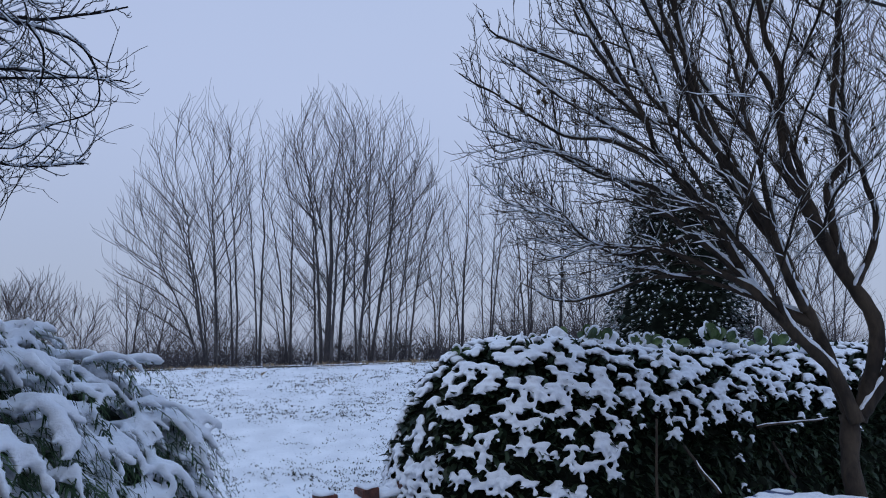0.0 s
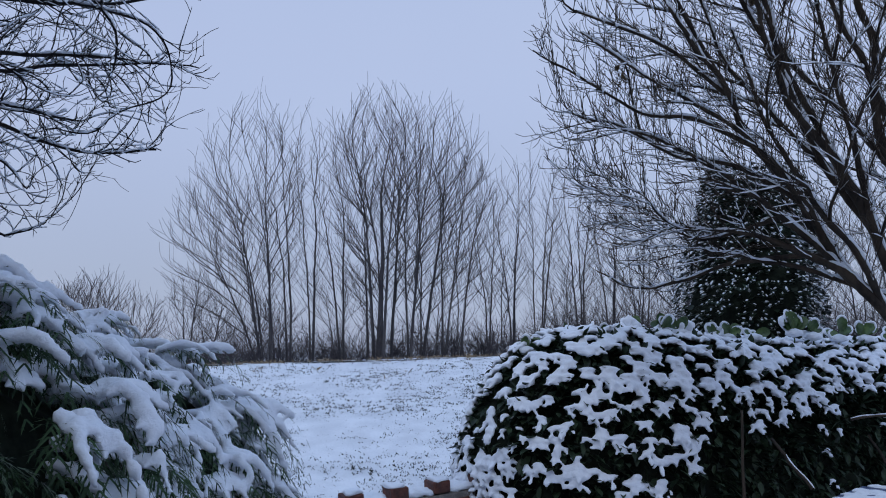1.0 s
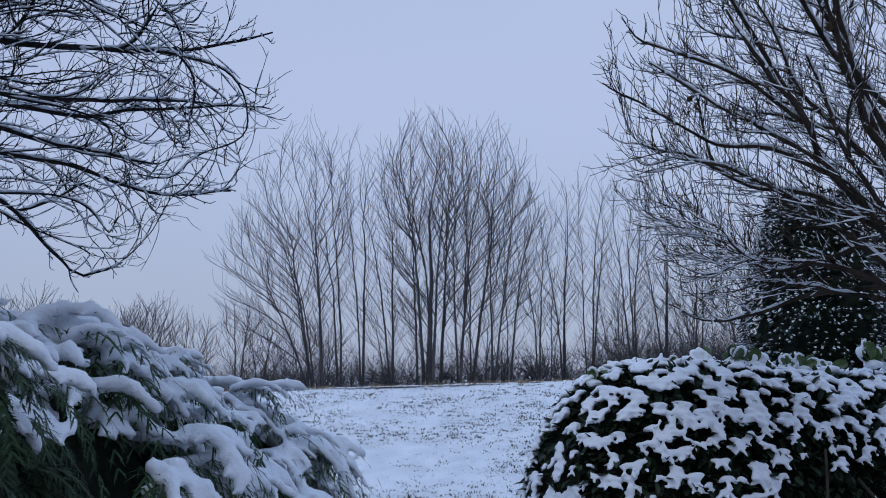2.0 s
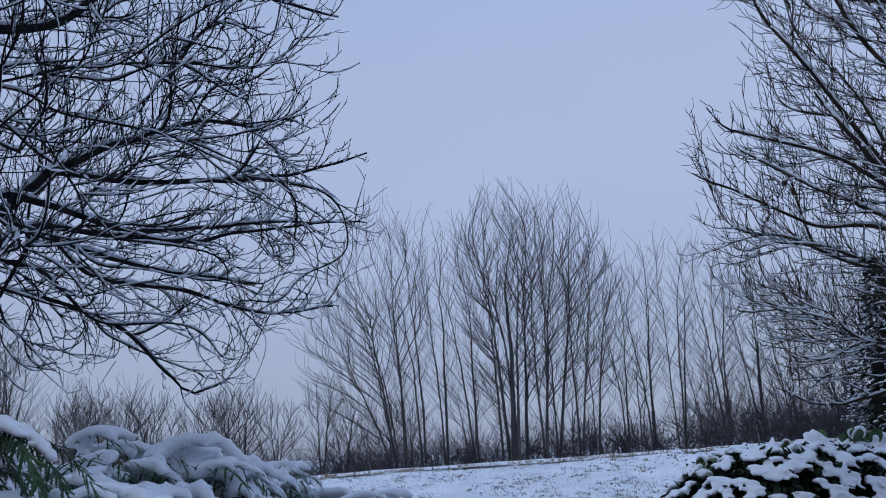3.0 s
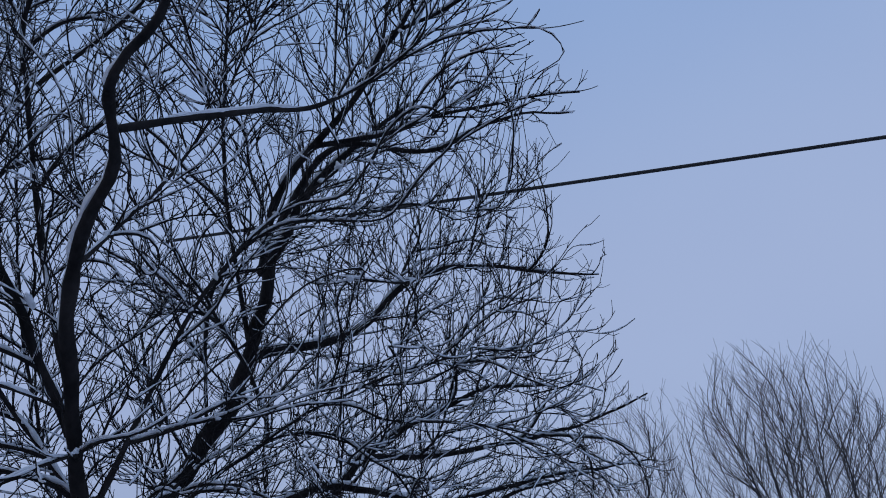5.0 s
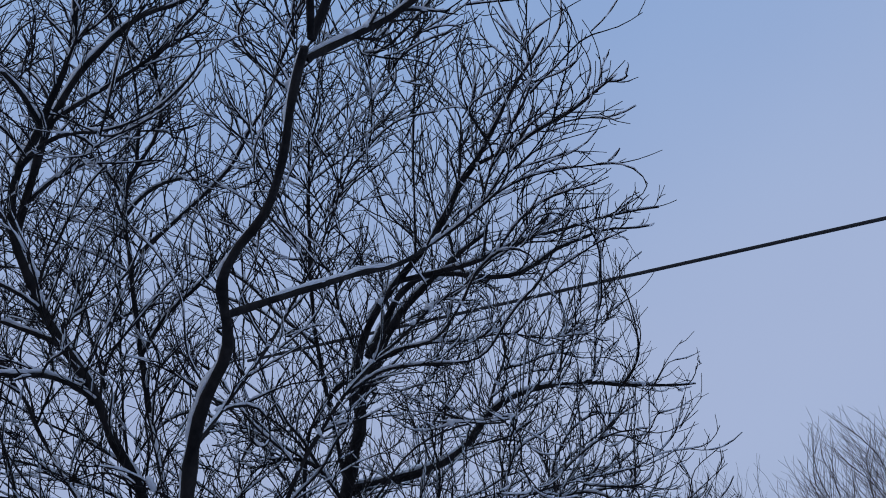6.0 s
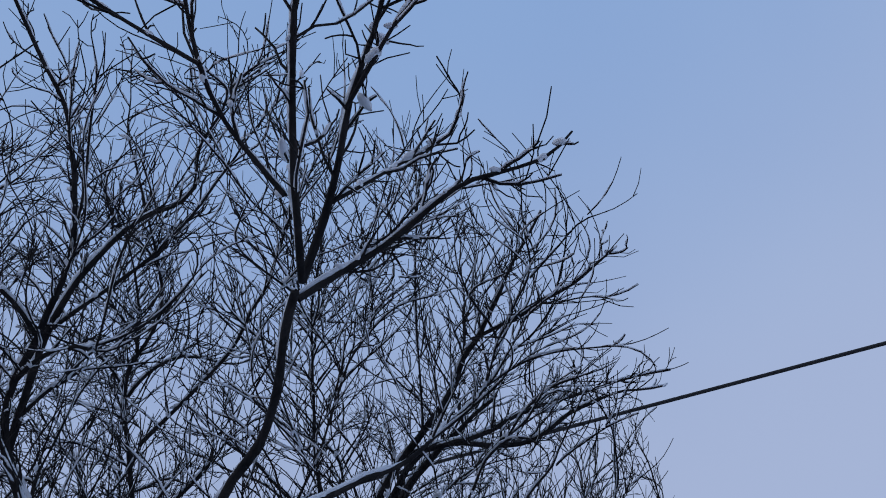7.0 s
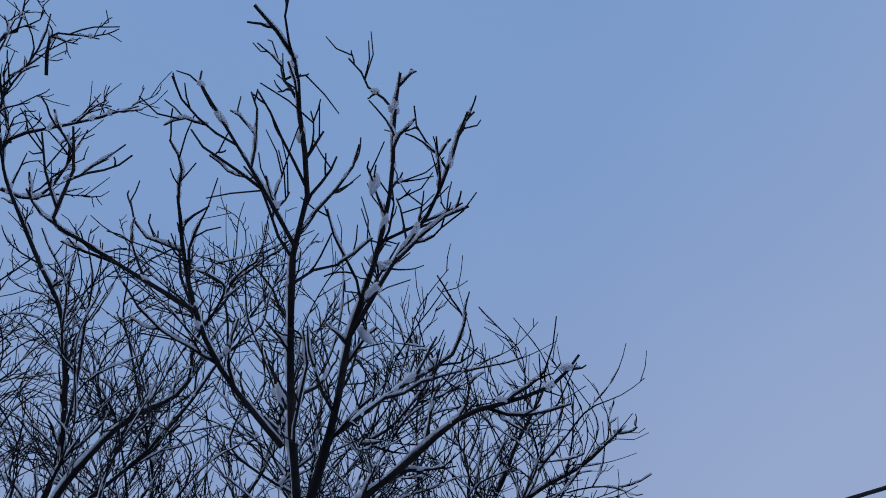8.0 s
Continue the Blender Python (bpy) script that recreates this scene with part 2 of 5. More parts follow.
def colonize(seeds, heading, targets, step, kill, reach, rng, rise=0.12, hold=0.7, jitter=0.16, cone=0.4, memory=1.4, focus=(0, 0, 0), flow=0.0, rounds=160):
    """Grows twigs from the seeds into the free room marked by the targets. Returns nodes and the parent of each."""
    pos, head, parent = np.array(seeds, float), np.array(heading, float), [np.full(len(seeds), -1)]
    kids, last = np.zeros(len(pos), int), np.full((len(pos), 3), 1e6)
    tree = KDTree(len(pos))
    for i, p in enumerate(pos):
        tree.insert(p, i)
    tree.balance()
    hit = [tree.find(t) for t in targets]
    near, dist = np.array([h[1] for h in hit]), np.array([h[2] for h in hit])
    alive = dist > kill
    for _ in range(rounds):
        act = np.nonzero(alive & (dist < reach))[0]
        aim = unit(targets[act] - pos[near[act]])
        see = (aim * head[near[act]]).sum(1) > cone
        act, aim = act[see], aim[see]
        if not len(act):
            break
        who, inv = np.unique(near[act], return_inverse=True)
        pull = np.zeros((len(who), 3))
        np.add.at(pull, inv, aim)
        way = unit(unit(pull) + hold * head[who] + flow * unit(pos[who] - np.array(focus)) + np.array((0, 0, rise)) + rng.normal(0, jitter, (len(who), 3)))
        fresh = pos[who] + way * step
        ok = (kids[who] < 3) & (np.linalg.norm(fresh - last[who], axis=1) > 0.45 * step)
        alive[act[~ok[inv]]] = False
        if not ok.any():
            continue
        who, way, fresh = who[ok], way[ok], fresh[ok]
        base = len(pos)
        kids[who] += 1
        last[who] = fresh
        parent.append(who)
        pos, head = np.vstack([pos, fresh]), np.vstack([head, unit(memory * head[who] + way)])
        kids, last = np.concatenate([kids, np.zeros(len(who), int)]), np.vstack([last, np.full((len(who), 3), 1e6)])
        tree = KDTree(len(fresh))
        for i, p in enumerate(fresh):
            tree.insert(p, i)
        tree.balance()
        for k in np.nonzero(alive)[0]:
            _, i, d = tree.find(targets[k])
            if d < dist[k]:
                near[k], dist[k] = base + i, d
        alive &= dist > kill
    return pos, head, np.concatenate(parent)


def chains(pos, parent, count, seed_rad, tip, power, rng, curl=4, step=0.03, lift=0.3, most=0.008):
    """Splits grown twigs into paths with radii that thicken towards the limb; each tip runs on a little and curls upward."""
    n = len(pos)
    leaves = np.zeros(n)
    deep = np.zeros(n, int)
    kids = [[] for _ in range(n)]
    for i in range(n - 1, count - 1, -1):
        leaves[i] = max(leaves[i], 1)
        q = parent[i]
        leaves[q] += leaves[i]
        deep[q] = max(deep[q], deep[i] + 1)
        kids[q].append(i)
    rad = tip * np.maximum(leaves, 1) ** (1 / power)
    out = []
    todo = [(i, k) for i in range(count) for k in kids[i]]
    while todo:
        i, k = todo.pop()
        path = [pos[i], pos[k]]
        cap = min(0.8 * (seed_rad[i] if i < count else rad[i]), most)
        rr = [min(rad[k], cap)] * 2
        while kids[k]:
            best = max(kids[k], key=lambda q: deep[q])
            todo += [(k, q) for q in kids[k] if q != best]
            k = best
            path.append(pos[k])
            rr.append(min(rad[k], rr[-1]))
        d = unit(path[-1] - path[-2])
        turn = rng.normal(0, 0.18, 3)
        for _ in range(rng.integers(1, curl + 1)):
            d = unit(d + turn + np.array((0, 0, lift * rng.uniform(0.2, 1.2))))
            path.append(path[-1] + d * step * rng.uniform(0.7, 1.2))
            rr.append(rr[-1] * 0.9)
        p = np.array(path)
        for _ in range(2):
            if len(p) > 2:
                p[1:-1] = (p[:-2] + 2 * p[1:-1] + p[2:]) / 4
        if len(p) > 2:
            out.append((p, np.array(rr)))
    return out


def room(blobs, hollow, density, rng, clump=1.6, thin=-0.35, ragged=0.3):
    """Points spread evenly through the crown, with gaps and an uneven outline."""
    out = []
    for b, (c, r, full) in enumerate(blobs):
        m = int(density * full * 8 * r[0] * r[1] * r[2] * 1.5)
        q = np.array(c) + rng.uniform(-1.15, 1.15, (m, 3)) * np.array(r)
        far = (((q - np.array(c)) / np.array(r)) ** 2).sum(1)
        ok = far < 1 + 1.2 * ragged
        for c2, r2, _ in blobs[:b]:
            ok &= (((q - np.array(c2)) / np.array(r2)) ** 2).sum(1) > 1
        for h, hr in hollow:
            ok &= ((q - np.array(h)) ** 2).sum(1) > hr * hr
        for p, d in zip(q[ok], far[ok]):
            if d < 1 + 2 * ragged * noise.noise(p * clump * 1.7) and noise.noise(p * clump + 9.0) > thin:
                out.append(p)
    return np.array(out)


def branch_out(seeds, ways, thick, blobs, hollow, rng, coarse, fine, step, rise, jitter, tip, power, clump, ragged, curl, focus, flow):
    """Side branches first, wide apart, then the twigs between them. coarse and fine: targets for each cubic metre, how near one is spent, how far one draws."""
    free = room(blobs, hollow, coarse[0], rng, clump, -0.6, ragged)
    pos, head, parent = colonize(seeds, ways, free, step, coarse[1], coarse[2], rng, rise, 0.45, jitter, 0.0, 0.5, focus, flow, 42)
    free = room(blobs, hollow, fine[0], rng, clump, -0.4, ragged)
    pos2, _, parent2 = colonize(pos, head, free, step, fine[1], fine[2], rng, rise * 1.3, 0.55, jitter, -2.0, 0.8, focus, flow)
    parent2[:len(pos)] = parent
    return chains(pos2, parent2, len(seeds), thick, tip, power, rng, curl, step, most=tip * 4.5)


def side_spurs(paths, gap, length, rad, rng):
    """Short bent shoots all along the twigs."""
    out = []
    for p, _ in paths:
        d = np.diff(p, axis=0)
        n = rng.poisson(np.sqrt((d * d).sum(1)).sum() / gap)
        if not n:
            continue
        i = rng.integers(0, len(d), n)
        base = p[i] + d[i] * rng.random((n, 1))
        t = unit(d[i])
        side = rng.normal(size=(n, 3)) + np.array((0, 0, 0.3))
        side = unit(side - t * (side * t).sum(1, keepdims=True))
        way = unit(t + side * rng.uniform(0.5, 1.3, (n, 1)))
        ln = rng.uniform(*length, (n, 1))
        mid = base + way * ln * 0.5
        end = mid + unit(way + rng.normal(0, 0.25, (n, 3)) + np.array((0, 0, 0.4))) * ln * 0.5
        r = np.array((rad, rad * 0.9, rad * 0.75))
        out += [(q, r) for q in np.stack([base, mid, end], 1)]
    return out


def limb(store, name, stem, *points):
    """One limb of a tree: where it springs from, and points with radii along it."""
    store[name] = (stem, points)


def grow_tree(name, label, limbs, blobs, seed, bark, base, grain, spur, bare=(), hollow=(), cover=0.6, snow=0.003, winding=0.17):
    """A bare tree: limbs with their shoots. bare: limbs near their tips, with short sparse twigs alone."""
    rng = np.random.default_rng(seed)
    root = thing(name, label, "tree", "", base)
    wide = [((-1, 1, 3), (9, 9, 9))]
    short = [(0.042, (0.05, 0.21), (24, 50), 0.13, (0.0025, 0.0014)), (0.055, (0.02, 0.08), (26, 55), 0.10, (0.0017, 0.0012))]
    main, shoots, seeds, ways, thick = [], [], [], [], []
    for key, (stem, pts) in limbs.items():
        q = smooth_path(pts, 0.035)
        w = np.zeros((len(q), 3))
        w[:] = np.cumsum(rng.normal(0, 0.0028, (len(q), 3)), 0) + np.repeat(rng.normal(0, 0.0065, (len(q) // 3 + 1, 3)), 3, 0)[:len(q)]
        w[1:-1] = (w[:-2] + 2 * w[1:-1] + w[2:]) / 4
        w *= np.linspace(0, 0.5 if key in bare else 1, len(q))[:, None]
        p, r = q[:, :3] + w, np.maximum(q[:, 3], 0.001) * (1 + 0.07 * np.sin(np.arange(len(q)) * 1.7) + np.abs(rng.normal(0, 0.10, len(q))))
        main.append((p, r))
        if key in bare:
            sprout(p, r, 0, short, rng, shoots, wide, (), 0.12, wander=0.15)
        else:
            first = int(len(p) * (0.3 if not stem else 0.12))
            if stem:
                sprout(p, r, 0, short, rng, shoots, wide, (), 0.6, wander=0.2)
            seeds.append(p[first::3]), ways.append(unit(np.gradient(p, axis=0))[first::3]), thick.append(r[first::3])
    seeds, ways, thick = np.vstack(seeds), np.vstack(ways), np.concatenate(thick)
    coarse, fine, rise, focus, flow = grain
    twigs = branch_out(seeds, ways, thick, blobs, hollow, rng, coarse, fine, 0.033, rise, winding, 0.0015, 2.4, 1.6, 0.3, 4, focus, flow)
    shoots += twigs
    spurs = side_spurs(shoots, *spur, rng)
    o = np.array(base)
    tubes_main = [(p - o, r, 10 if r.max() > 0.02 else 7) for p, r in main]
    tubes_twig = [(p - o, r, 4 if r.max() > 0.0045 else 3) for p, r in shoots + spurs]
    mesh_object("trunk", *tubes(tubes_main), bark, root, "trunk and main limbs")
    mesh_object("crown", *tubes(tubes_twig), bark, root, "bare twigs")
    lying = []
    for p, r in main:
        lying += snow_on([(p - o, r)], rng, 1.0, min(0.0052, 0.0004 + 0.5 * float(r.mean())), steep=0.86 if r.max() > 0.03 else 1.04 if r.max() > 0.009 else 0.95, most=0.0120, blown=0.45)
    lying += snow_on([(p - o, r) for p, r in shoots], rng, cover, snow, 0.0013, 0.92, 0.0060, 0.2)
    for p, r in main:
        for _ in range(rng.integers(2, 6)):
            k = rng.integers(1, len(p))
            if r[k] < 0.022 and p[k][2] > 1.5:
                w = np.linspace(-1, 1, 6)[:, None]
                h = rng.uniform(0.4, 0.9) * (0.0035 + 0.75 * r[k])
                c = p[k] - o + np.array((0, 0, r[k] * 0.7 + h * 0.2))
                along = unit(p[k] - p[k - 1]) + rng.normal(0, 0.25, 3)
                lying.append((c + along * w * h * rng.uniform(1.5, 4.0), h * np.sqrt(1.05 - w[:, 0] ** 2) * rng.uniform(0.8, 1.15, 6) + 0.0006, 6))
    # small heaps where twigs fork
    for p, r in shoots:
        if r[0] > 0.0017 and p[0][2] > 1.5 and rng.random() < 0.30:
            w = np.linspace(-1, 1, 5)[:, None]
            h = rng.uniform(0.0035, 0.0075)
            c = p[0] - o + np.array((0, -0.002, r[0] + h * 0.35))
            way = unit(p[1] - p[0] + rng.normal(0, 0.01, 3))
            lying.append((c + way * w * h * rng.uniform(1.2, 2.6), h * np.sqrt(1.04 - w[:, 0] ** 2) * rng.uniform(0.8, 1.2, 5) + 0.0005, 5))
    mesh_object("snow", *tubes(lying), SNOW, root, "snow along the branches", kind="stuff")
    return root


# ---- ground ----
def spread(lo, hi, fine, far, n):
    mid = np.arange(lo, hi + fine / 2, fine)
    out = np.geomspace(fine * 2, far, n)
    return np.concatenate([(lo - out)[::-1], mid, hi + out])


def ease(x):
    x = np.clip(x, 0, 1)
    return x * x * (3 - 2 * x)


def ground_height(x, y):
    crest = 1.44 + 0.03 * np.clip(x + 3, -8, 10)
    bank = ease((y - 7.6) / 8.6)
    return crest * (0.12 * bank + 0.88 * np.clip((y - 8.2) / 7.4, 0, 1) ** 1.05) - 0.5 * ease((y - 22) / 40) - 1.2 * ease((-x - 9) / 14) * ease((y - 12) / 10)


gx, gy = spread(-9, 6, 0.14, 900, 26), spread(3.5, 18, 0.14, 900, 26)
GROUND_SNOW.node_tree.nodes["Bump"].inputs["Distance"].default_value = 0.045
GX, GY = np.meshgrid(gx, gy)
GZ = ground_height(GX, GY)
bump = np.array([noise.fractal((x * 1.1, y * 1.1, 0), 1.0, 2.0, 4) for x, y in zip(GX.ravel(), GY.ravel())]).reshape(GX.shape)
GZ = GZ + 0.035 * bump * (np.abs(GX) < 40)
nx, ny = len(gx), len(gy)
ii = (np.arange(ny - 1)[:, None] * nx + np.arange(nx - 1)).ravel()
ground = mesh_object("ground", np.stack([GX, GY, GZ], -1).reshape(-1, 3), np.stack([ii, ii + 1, ii + nx + 1, ii + nx], 1), GROUND_SNOW, kind="structure")
tagged(ground, "snow-covered garden and grassy bank with tufts showing", "ground")


# unseen wall behind the camera, added to darken the sides that face it
bm = bmesh.new()
bmesh.ops.create_cube(bm, size=1)
bmesh.ops.scale(bm, vec=(14, .3, 3.2), verts=bm.verts)
bmesh.ops.translate(bm, vec=(0, -2.5, 1.55), verts=bm.verts)
tagged(part("wall_south", bm, BRICK, None, "unseen wall added behind the camera to block skylight"), category="wall", kind="structure")


def tufts(name, label, n, mat, seed, place, length, blades):
    rng = np.random.default_rng(seed)
    V, F = [], []
    for _ in range(n):
        x, y = place(rng)
        z = float(ground_height(x, y)) - 0.01
        for _ in range(rng.integers(*blades)):
            a, lean, h = rng.uniform(0, 6.28), rng.uniform(0.5, 1.7), rng.uniform(*length)
            bx, by = x + rng.normal(0, 0.035), y + rng.normal(0, 0.035)
            w = rng.uniform(0.004, 0.011)
            dx, dy = math.cos(a), math.sin(a)
            k = len(V)
            V += [(bx - dy * w, by + dx * w, z), (bx + dy * w, by - dx * w, z),
                  (bx + dx * lean * h * 0.5 + dy * w * 0.7, by + dy * lean * h * 0.5 - dx * w * 0.7, z + h * 0.7),
                  (bx + dx * lean * h, by + dy * lean * h, z + h)]
            F += [(k, k + 1, k + 2), (k, k + 2, k + 3)]
    ob = mesh_object(name, V, F, mat, None, label, False, "stuff")
    return tagged(ob, category="grass")


def on_bank(rng):
    while True:
        x, y = rng.uniform(-8, 4), rng.uniform(6, 17.5)
        if noise.noise((x * 0.9, y * 0.9, 3.0)) + 0.5 * noise.noise((x * 3, y * 3, 7.0)) > rng.uniform(-1.3, 0.55):
            return x, y


tufts("grass_tufts", "dark winter grass poking through thin snow on the bank", 13000, GRASS, 11, on_bank, (0.012, 0.034), (2, 7))
tufts("dry_grass", "pale dry grass along the top of the bank", 420, DRY_GRASS, 12,
      lambda rng: (rng.uniform(-14, 6), rng.normal(16.8, 1.0)), (0.04, 0.11), (3, 7))


# ---- trees on the bank and beyond ----
def far_tree(label, x, y, stems, height, spread_, seed, bark=BARK_FAR, group="bare trees on the bank", girth=0.05, lean=0.0, density=16.0, fine=1.08, tip=0.0066):
    """A bare tree: slender stems that rise from one foot, and twigs that climb into a domed crown."""
    rng = np.random.default_rng(seed)
    z0 = float(ground_height(x, y)) - 0.1
    root = thing("bare_tree", label, "tree", group, (x, y, z0))
    dome = [((lean, 0, height * 0.64), (spread_, spread_ * 0.85, height * 0.36), 0.66), ((lean * 0.9, 0, height * 0.42), (spread_ * 0.92, spread_ * 0.8, height * 0.34), 0.46)]
    trunk, seeds, ways, thick = [], [], [], []
    for k in range(stems):
        a = 2.4 * k + rng.uniform(0, 0.8)
        far = spread_ * math.sqrt((k + 0.25) / stems) * 0.5
        foot = np.array((math.cos(a), math.sin(a), 0)) * rng.uniform(0.05, 0.12 + 0.10 * spread_) * (k > 0)
        top = np.array((lean * 0.75 + math.cos(a) * far, math.sin(a) * far, height * (0.66 - 0.15 * (far / max(spread_, 0.1)) ** 2)))
        w = np.linspace(0, 1, max(8, int(height / 0.3)))[:, None]
        p = foot + (top - foot) * w
        p[:, :2] += (top - foot)[:2] * (w * (1 - w)) * rng.uniform(-0.7, 0.1)
        p += np.cumsum(rng.normal(0, 0.022, p.shape), 0) * w
        r = girth * rng.uniform(0.65, 1.15) * (1.25 if k == 0 else 0.9) * height / 10 * (1 - 0.75 * w[:, 0]) ** 0.9 + tip
        trunk.append((p, r, 6))
        i = max(2, int(len(p) * 0.10))
        seeds.append(p[i::2]), ways.append(unit(np.gradient(p, axis=0))[i::2]), thick.append(r[i::2])
        seeds.append(p[-1:]), ways.append(unit(p[-1:] - p[-2:-1])), thick.append(r[-1:])
    seeds, ways, thick = np.vstack(seeds), np.vstack(ways), np.concatenate(thick)
    twigs = branch_out(seeds, ways, thick, dome, (), rng, (density * 0.25, 0.6 / fine, 3.5), (density * 2.2, 0.25 / fine, 1.4), 0.22 / fine, 0.34, 0.06, tip, 2.3, 0.5, 0.22, 3, (lean * -0.3, 0, -0.12 * height), 1.0)
    twigs = [(p, r, 4 if r[0] > 0.03 else 3) for p, r in twigs]
    mesh_object("trunk", *tubes(trunk), bark, root)
    mesh_object("crown", *tubes(twigs), bark, root, "fine upright bare twigs")
    return root


GREY = "tall grey bare tree with many upright stems on the snowy bank"
# the group with the leaning outer stems, the tall centre group, then the lower ones beside it
for i, (x, y, stems, h, sp, lean) in enumerate((
        (-8.75, 30.0, 3, 10.3, 2.5, -1.0), (-9.3, 30.8, 3, 7.6, 2.5, -1.9), (-8.1, 30.6, 2, 10.3, 1.3, -.6), (-7.2, 30.6, 2, 10.4, 1.2, -.4), (-6.1, 31.2, 2, 10.0, 1.3, -.8), (-5.1, 31.0, 1, 9.8, 1.2, -.6),
        (-4.5, 30.0, 3, 10.7, 2.4, -.1), (-4.1, 30.6, 2, 10.6, 2.4, -.3), (-3.3, 30.3, 3, 10.5, 2.3, .4), (-2.9, 30.9, 2, 10.1, 2.0, .8), (-2.0, 30.5, 2, 9.4, 1.6, .7), (-1.4, 31.0, 2, 8.2, 1.5, .5),
        (-.3, 36.4, 2, 8.6, 1.2, 0), (0.8, 36.0, 3, 9.5, 1.4, 0), (2.1, 36.5, 3, 9.9, 1.5, .2), (3.9, 36.0, 3, 9.6, 1.7, 0), (5.4, 36.8, 3, 8.7, 1.6, 0), (6.8, 37.0, 3, 7.8, 1.8, 0), (8.4, 35.0, 3, 7.4, 1.9, 0), (10.4, 36.0, 3, 7.6, 2.0, 0),
        (12.5, 35.0, 3, 7.6, 2.1, 0), (14.4, 36.0, 3, 7.2, 2.0, 0), (16.4, 36.0, 3, 7.6, 2.3, 0), (20.0, 40.0, 3, 8.2, 2.4, 0),
        (.2, 34.0, 3, 5.2, 1.6, 0), (3.0, 34.0, 3, 4.8, 1.8, 0), (6.0, 34.0, 3, 5.0, 1.8, 0), (7.4, 31.0, 3, 6.0, 2.1, 0), (9.8, 32.0, 3, 6.4, 2.1, 0), (12.0, 31.0, 3, 6.0, 2.2, 0), (-6.6, 33.0, 3, 3.6, 1.8, 0), (-2.6, 33.5, 3, 3.8, 2.0, 0))):
    far_tree(GREY, x, y, stems, h, sp, 100 + i, lean=lean, girth=0.085 if i == 6 else 0.05)
rng = np.random.default_rng(61)
# rounded far crowns in the low ground, then the taller woodland nearer by
for i in range(17):
    x = -58 + i * 2.5 + rng.normal(0, .5)
    far_tree("rounded leafless tree in the low woodland beyond the bank", x, 62 + rng.normal(0, 2.5), 3, rng.uniform(6.4, 8.6) + .04 * (-x - 20), rng.uniform(2.0, 2.9), 200 + i, BRUSH, "woodland trees", 0.09, 0.0, 9.0, 0.8, 0.013)
for i in range(20):
    x = -29.5 + i * .80 + rng.normal(0, .3)
    far_tree("slender leafless tree in the woodland beyond the bank", x, rng.uniform(20, 28), 3, 2.7 + .30 * (-x - 13) + .30 * max(-x - 18, 0) + rng.uniform(-.5, .5), rng.uniform(.9, 1.4), 240 + i, BRUSH, "woodland trees", 0.07, 0.0, 22.0, 1.3, 0.0065)


def brushwood(name, label, n, seed, place, length):
    """A tangle of thin bare stems."""
    rng = np.random.default_rng(seed)
    paths = []
    for _ in range(n):
        x, y = place(rng)
        z = float(ground_height(x, y)) - 0.05
        h = rng.uniform(*length)
        for _ in range(3):
            d = unit(np.array((rng.normal(0, 0.8), rng.normal(0, 0.8), 1.0)))
            w = np.linspace(0, 1, 4)[:, None]
            p = np.array((x, y, z)) + d * h * rng.uniform(0.5, 1) * w + np.cumsum(rng.normal(0, 0.06 * h, (4, 3)), 0) * w
            paths.append((p, np.linspace(0.014, 0.005, 4), 3))
            for _ in range(5):
                i = rng.integers(1, 3)
                d2 = unit(d + rng.normal(0, 0.8, 3) + (0, 0, 0.2))
                w2 = np.linspace(0, 1, 2)[:, None]
                paths.append((p[i] + d2 * h * rng.uniform(0.2, 0.5) * w2, np.array((0.008, 0.004)), 3))
    return tagged(mesh_object(name, *tubes(paths), BRUSH, None, label, True, "stuff"), category="bushes")


brushwood("undergrowth", "dark leafless undergrowth at the feet of the bank trees", 620, 31, lambda r: (r.uniform(-15, 18), r.uniform(29, 42)), (0.6, 2.8))
brushwood("thicket", "dense leafless thicket in the low ground", 500, 32, lambda r: (r.uniform(-62, -14), r.uniform(48, 66)), (2.0, 5.5))
brushwood("sapling_thicket", "thicket of thin bare saplings near the bank", 420, 33, lambda r: (r.uniform(-30, -13), r.uniform(20, 30)), (0.8, 2.6))

brushwood("scrub", "tall dense leafless scrub between the bank trees", 260, 34, lambda r: (r.uniform(3, 17), r.uniform(31, 40)), (1.8, 4.4))

# ---- the large bare tree over the cypress hedge ----
LEFT = {}
limb(LEFT, "a", "", (-1.95, 1.45, 0, 0.0219), (-1.93, 1.25, 1.2, 0.0183), (-1.79, 1.05, 2.1, 0.0154), (-1.62, 0.81, 2.48, 0.0132), (-1.48, 0.68, 2.69, 0.0113), (-1.33, 0.63, 2.8, 0.0095), (-1.2, 0.52, 2.85, 0.008), (-1.1, 0.52, 2.9, 0.0073), (-0.97, 0.45, 2.93, 0.0062), (-0.83, 0.36, 2.93, 0.0055))
limb(LEFT, "a1", "a", (-0.83, 0.36, 2.93, 0.0056), (-0.75, 0.28, 2.95, 0.005), (-0.7, 0.23, 3, 0.0045), (-0.6, 0.15, 3.11, 0.0036), (-0.54, 0.12, 3.15, 0.0033), (-0.48, 0.05, 3.2, 0.0028), (-0.44, 0.01, 3.23, 0.0023), (-0.43, -0.06, 3.25, 0.0017))
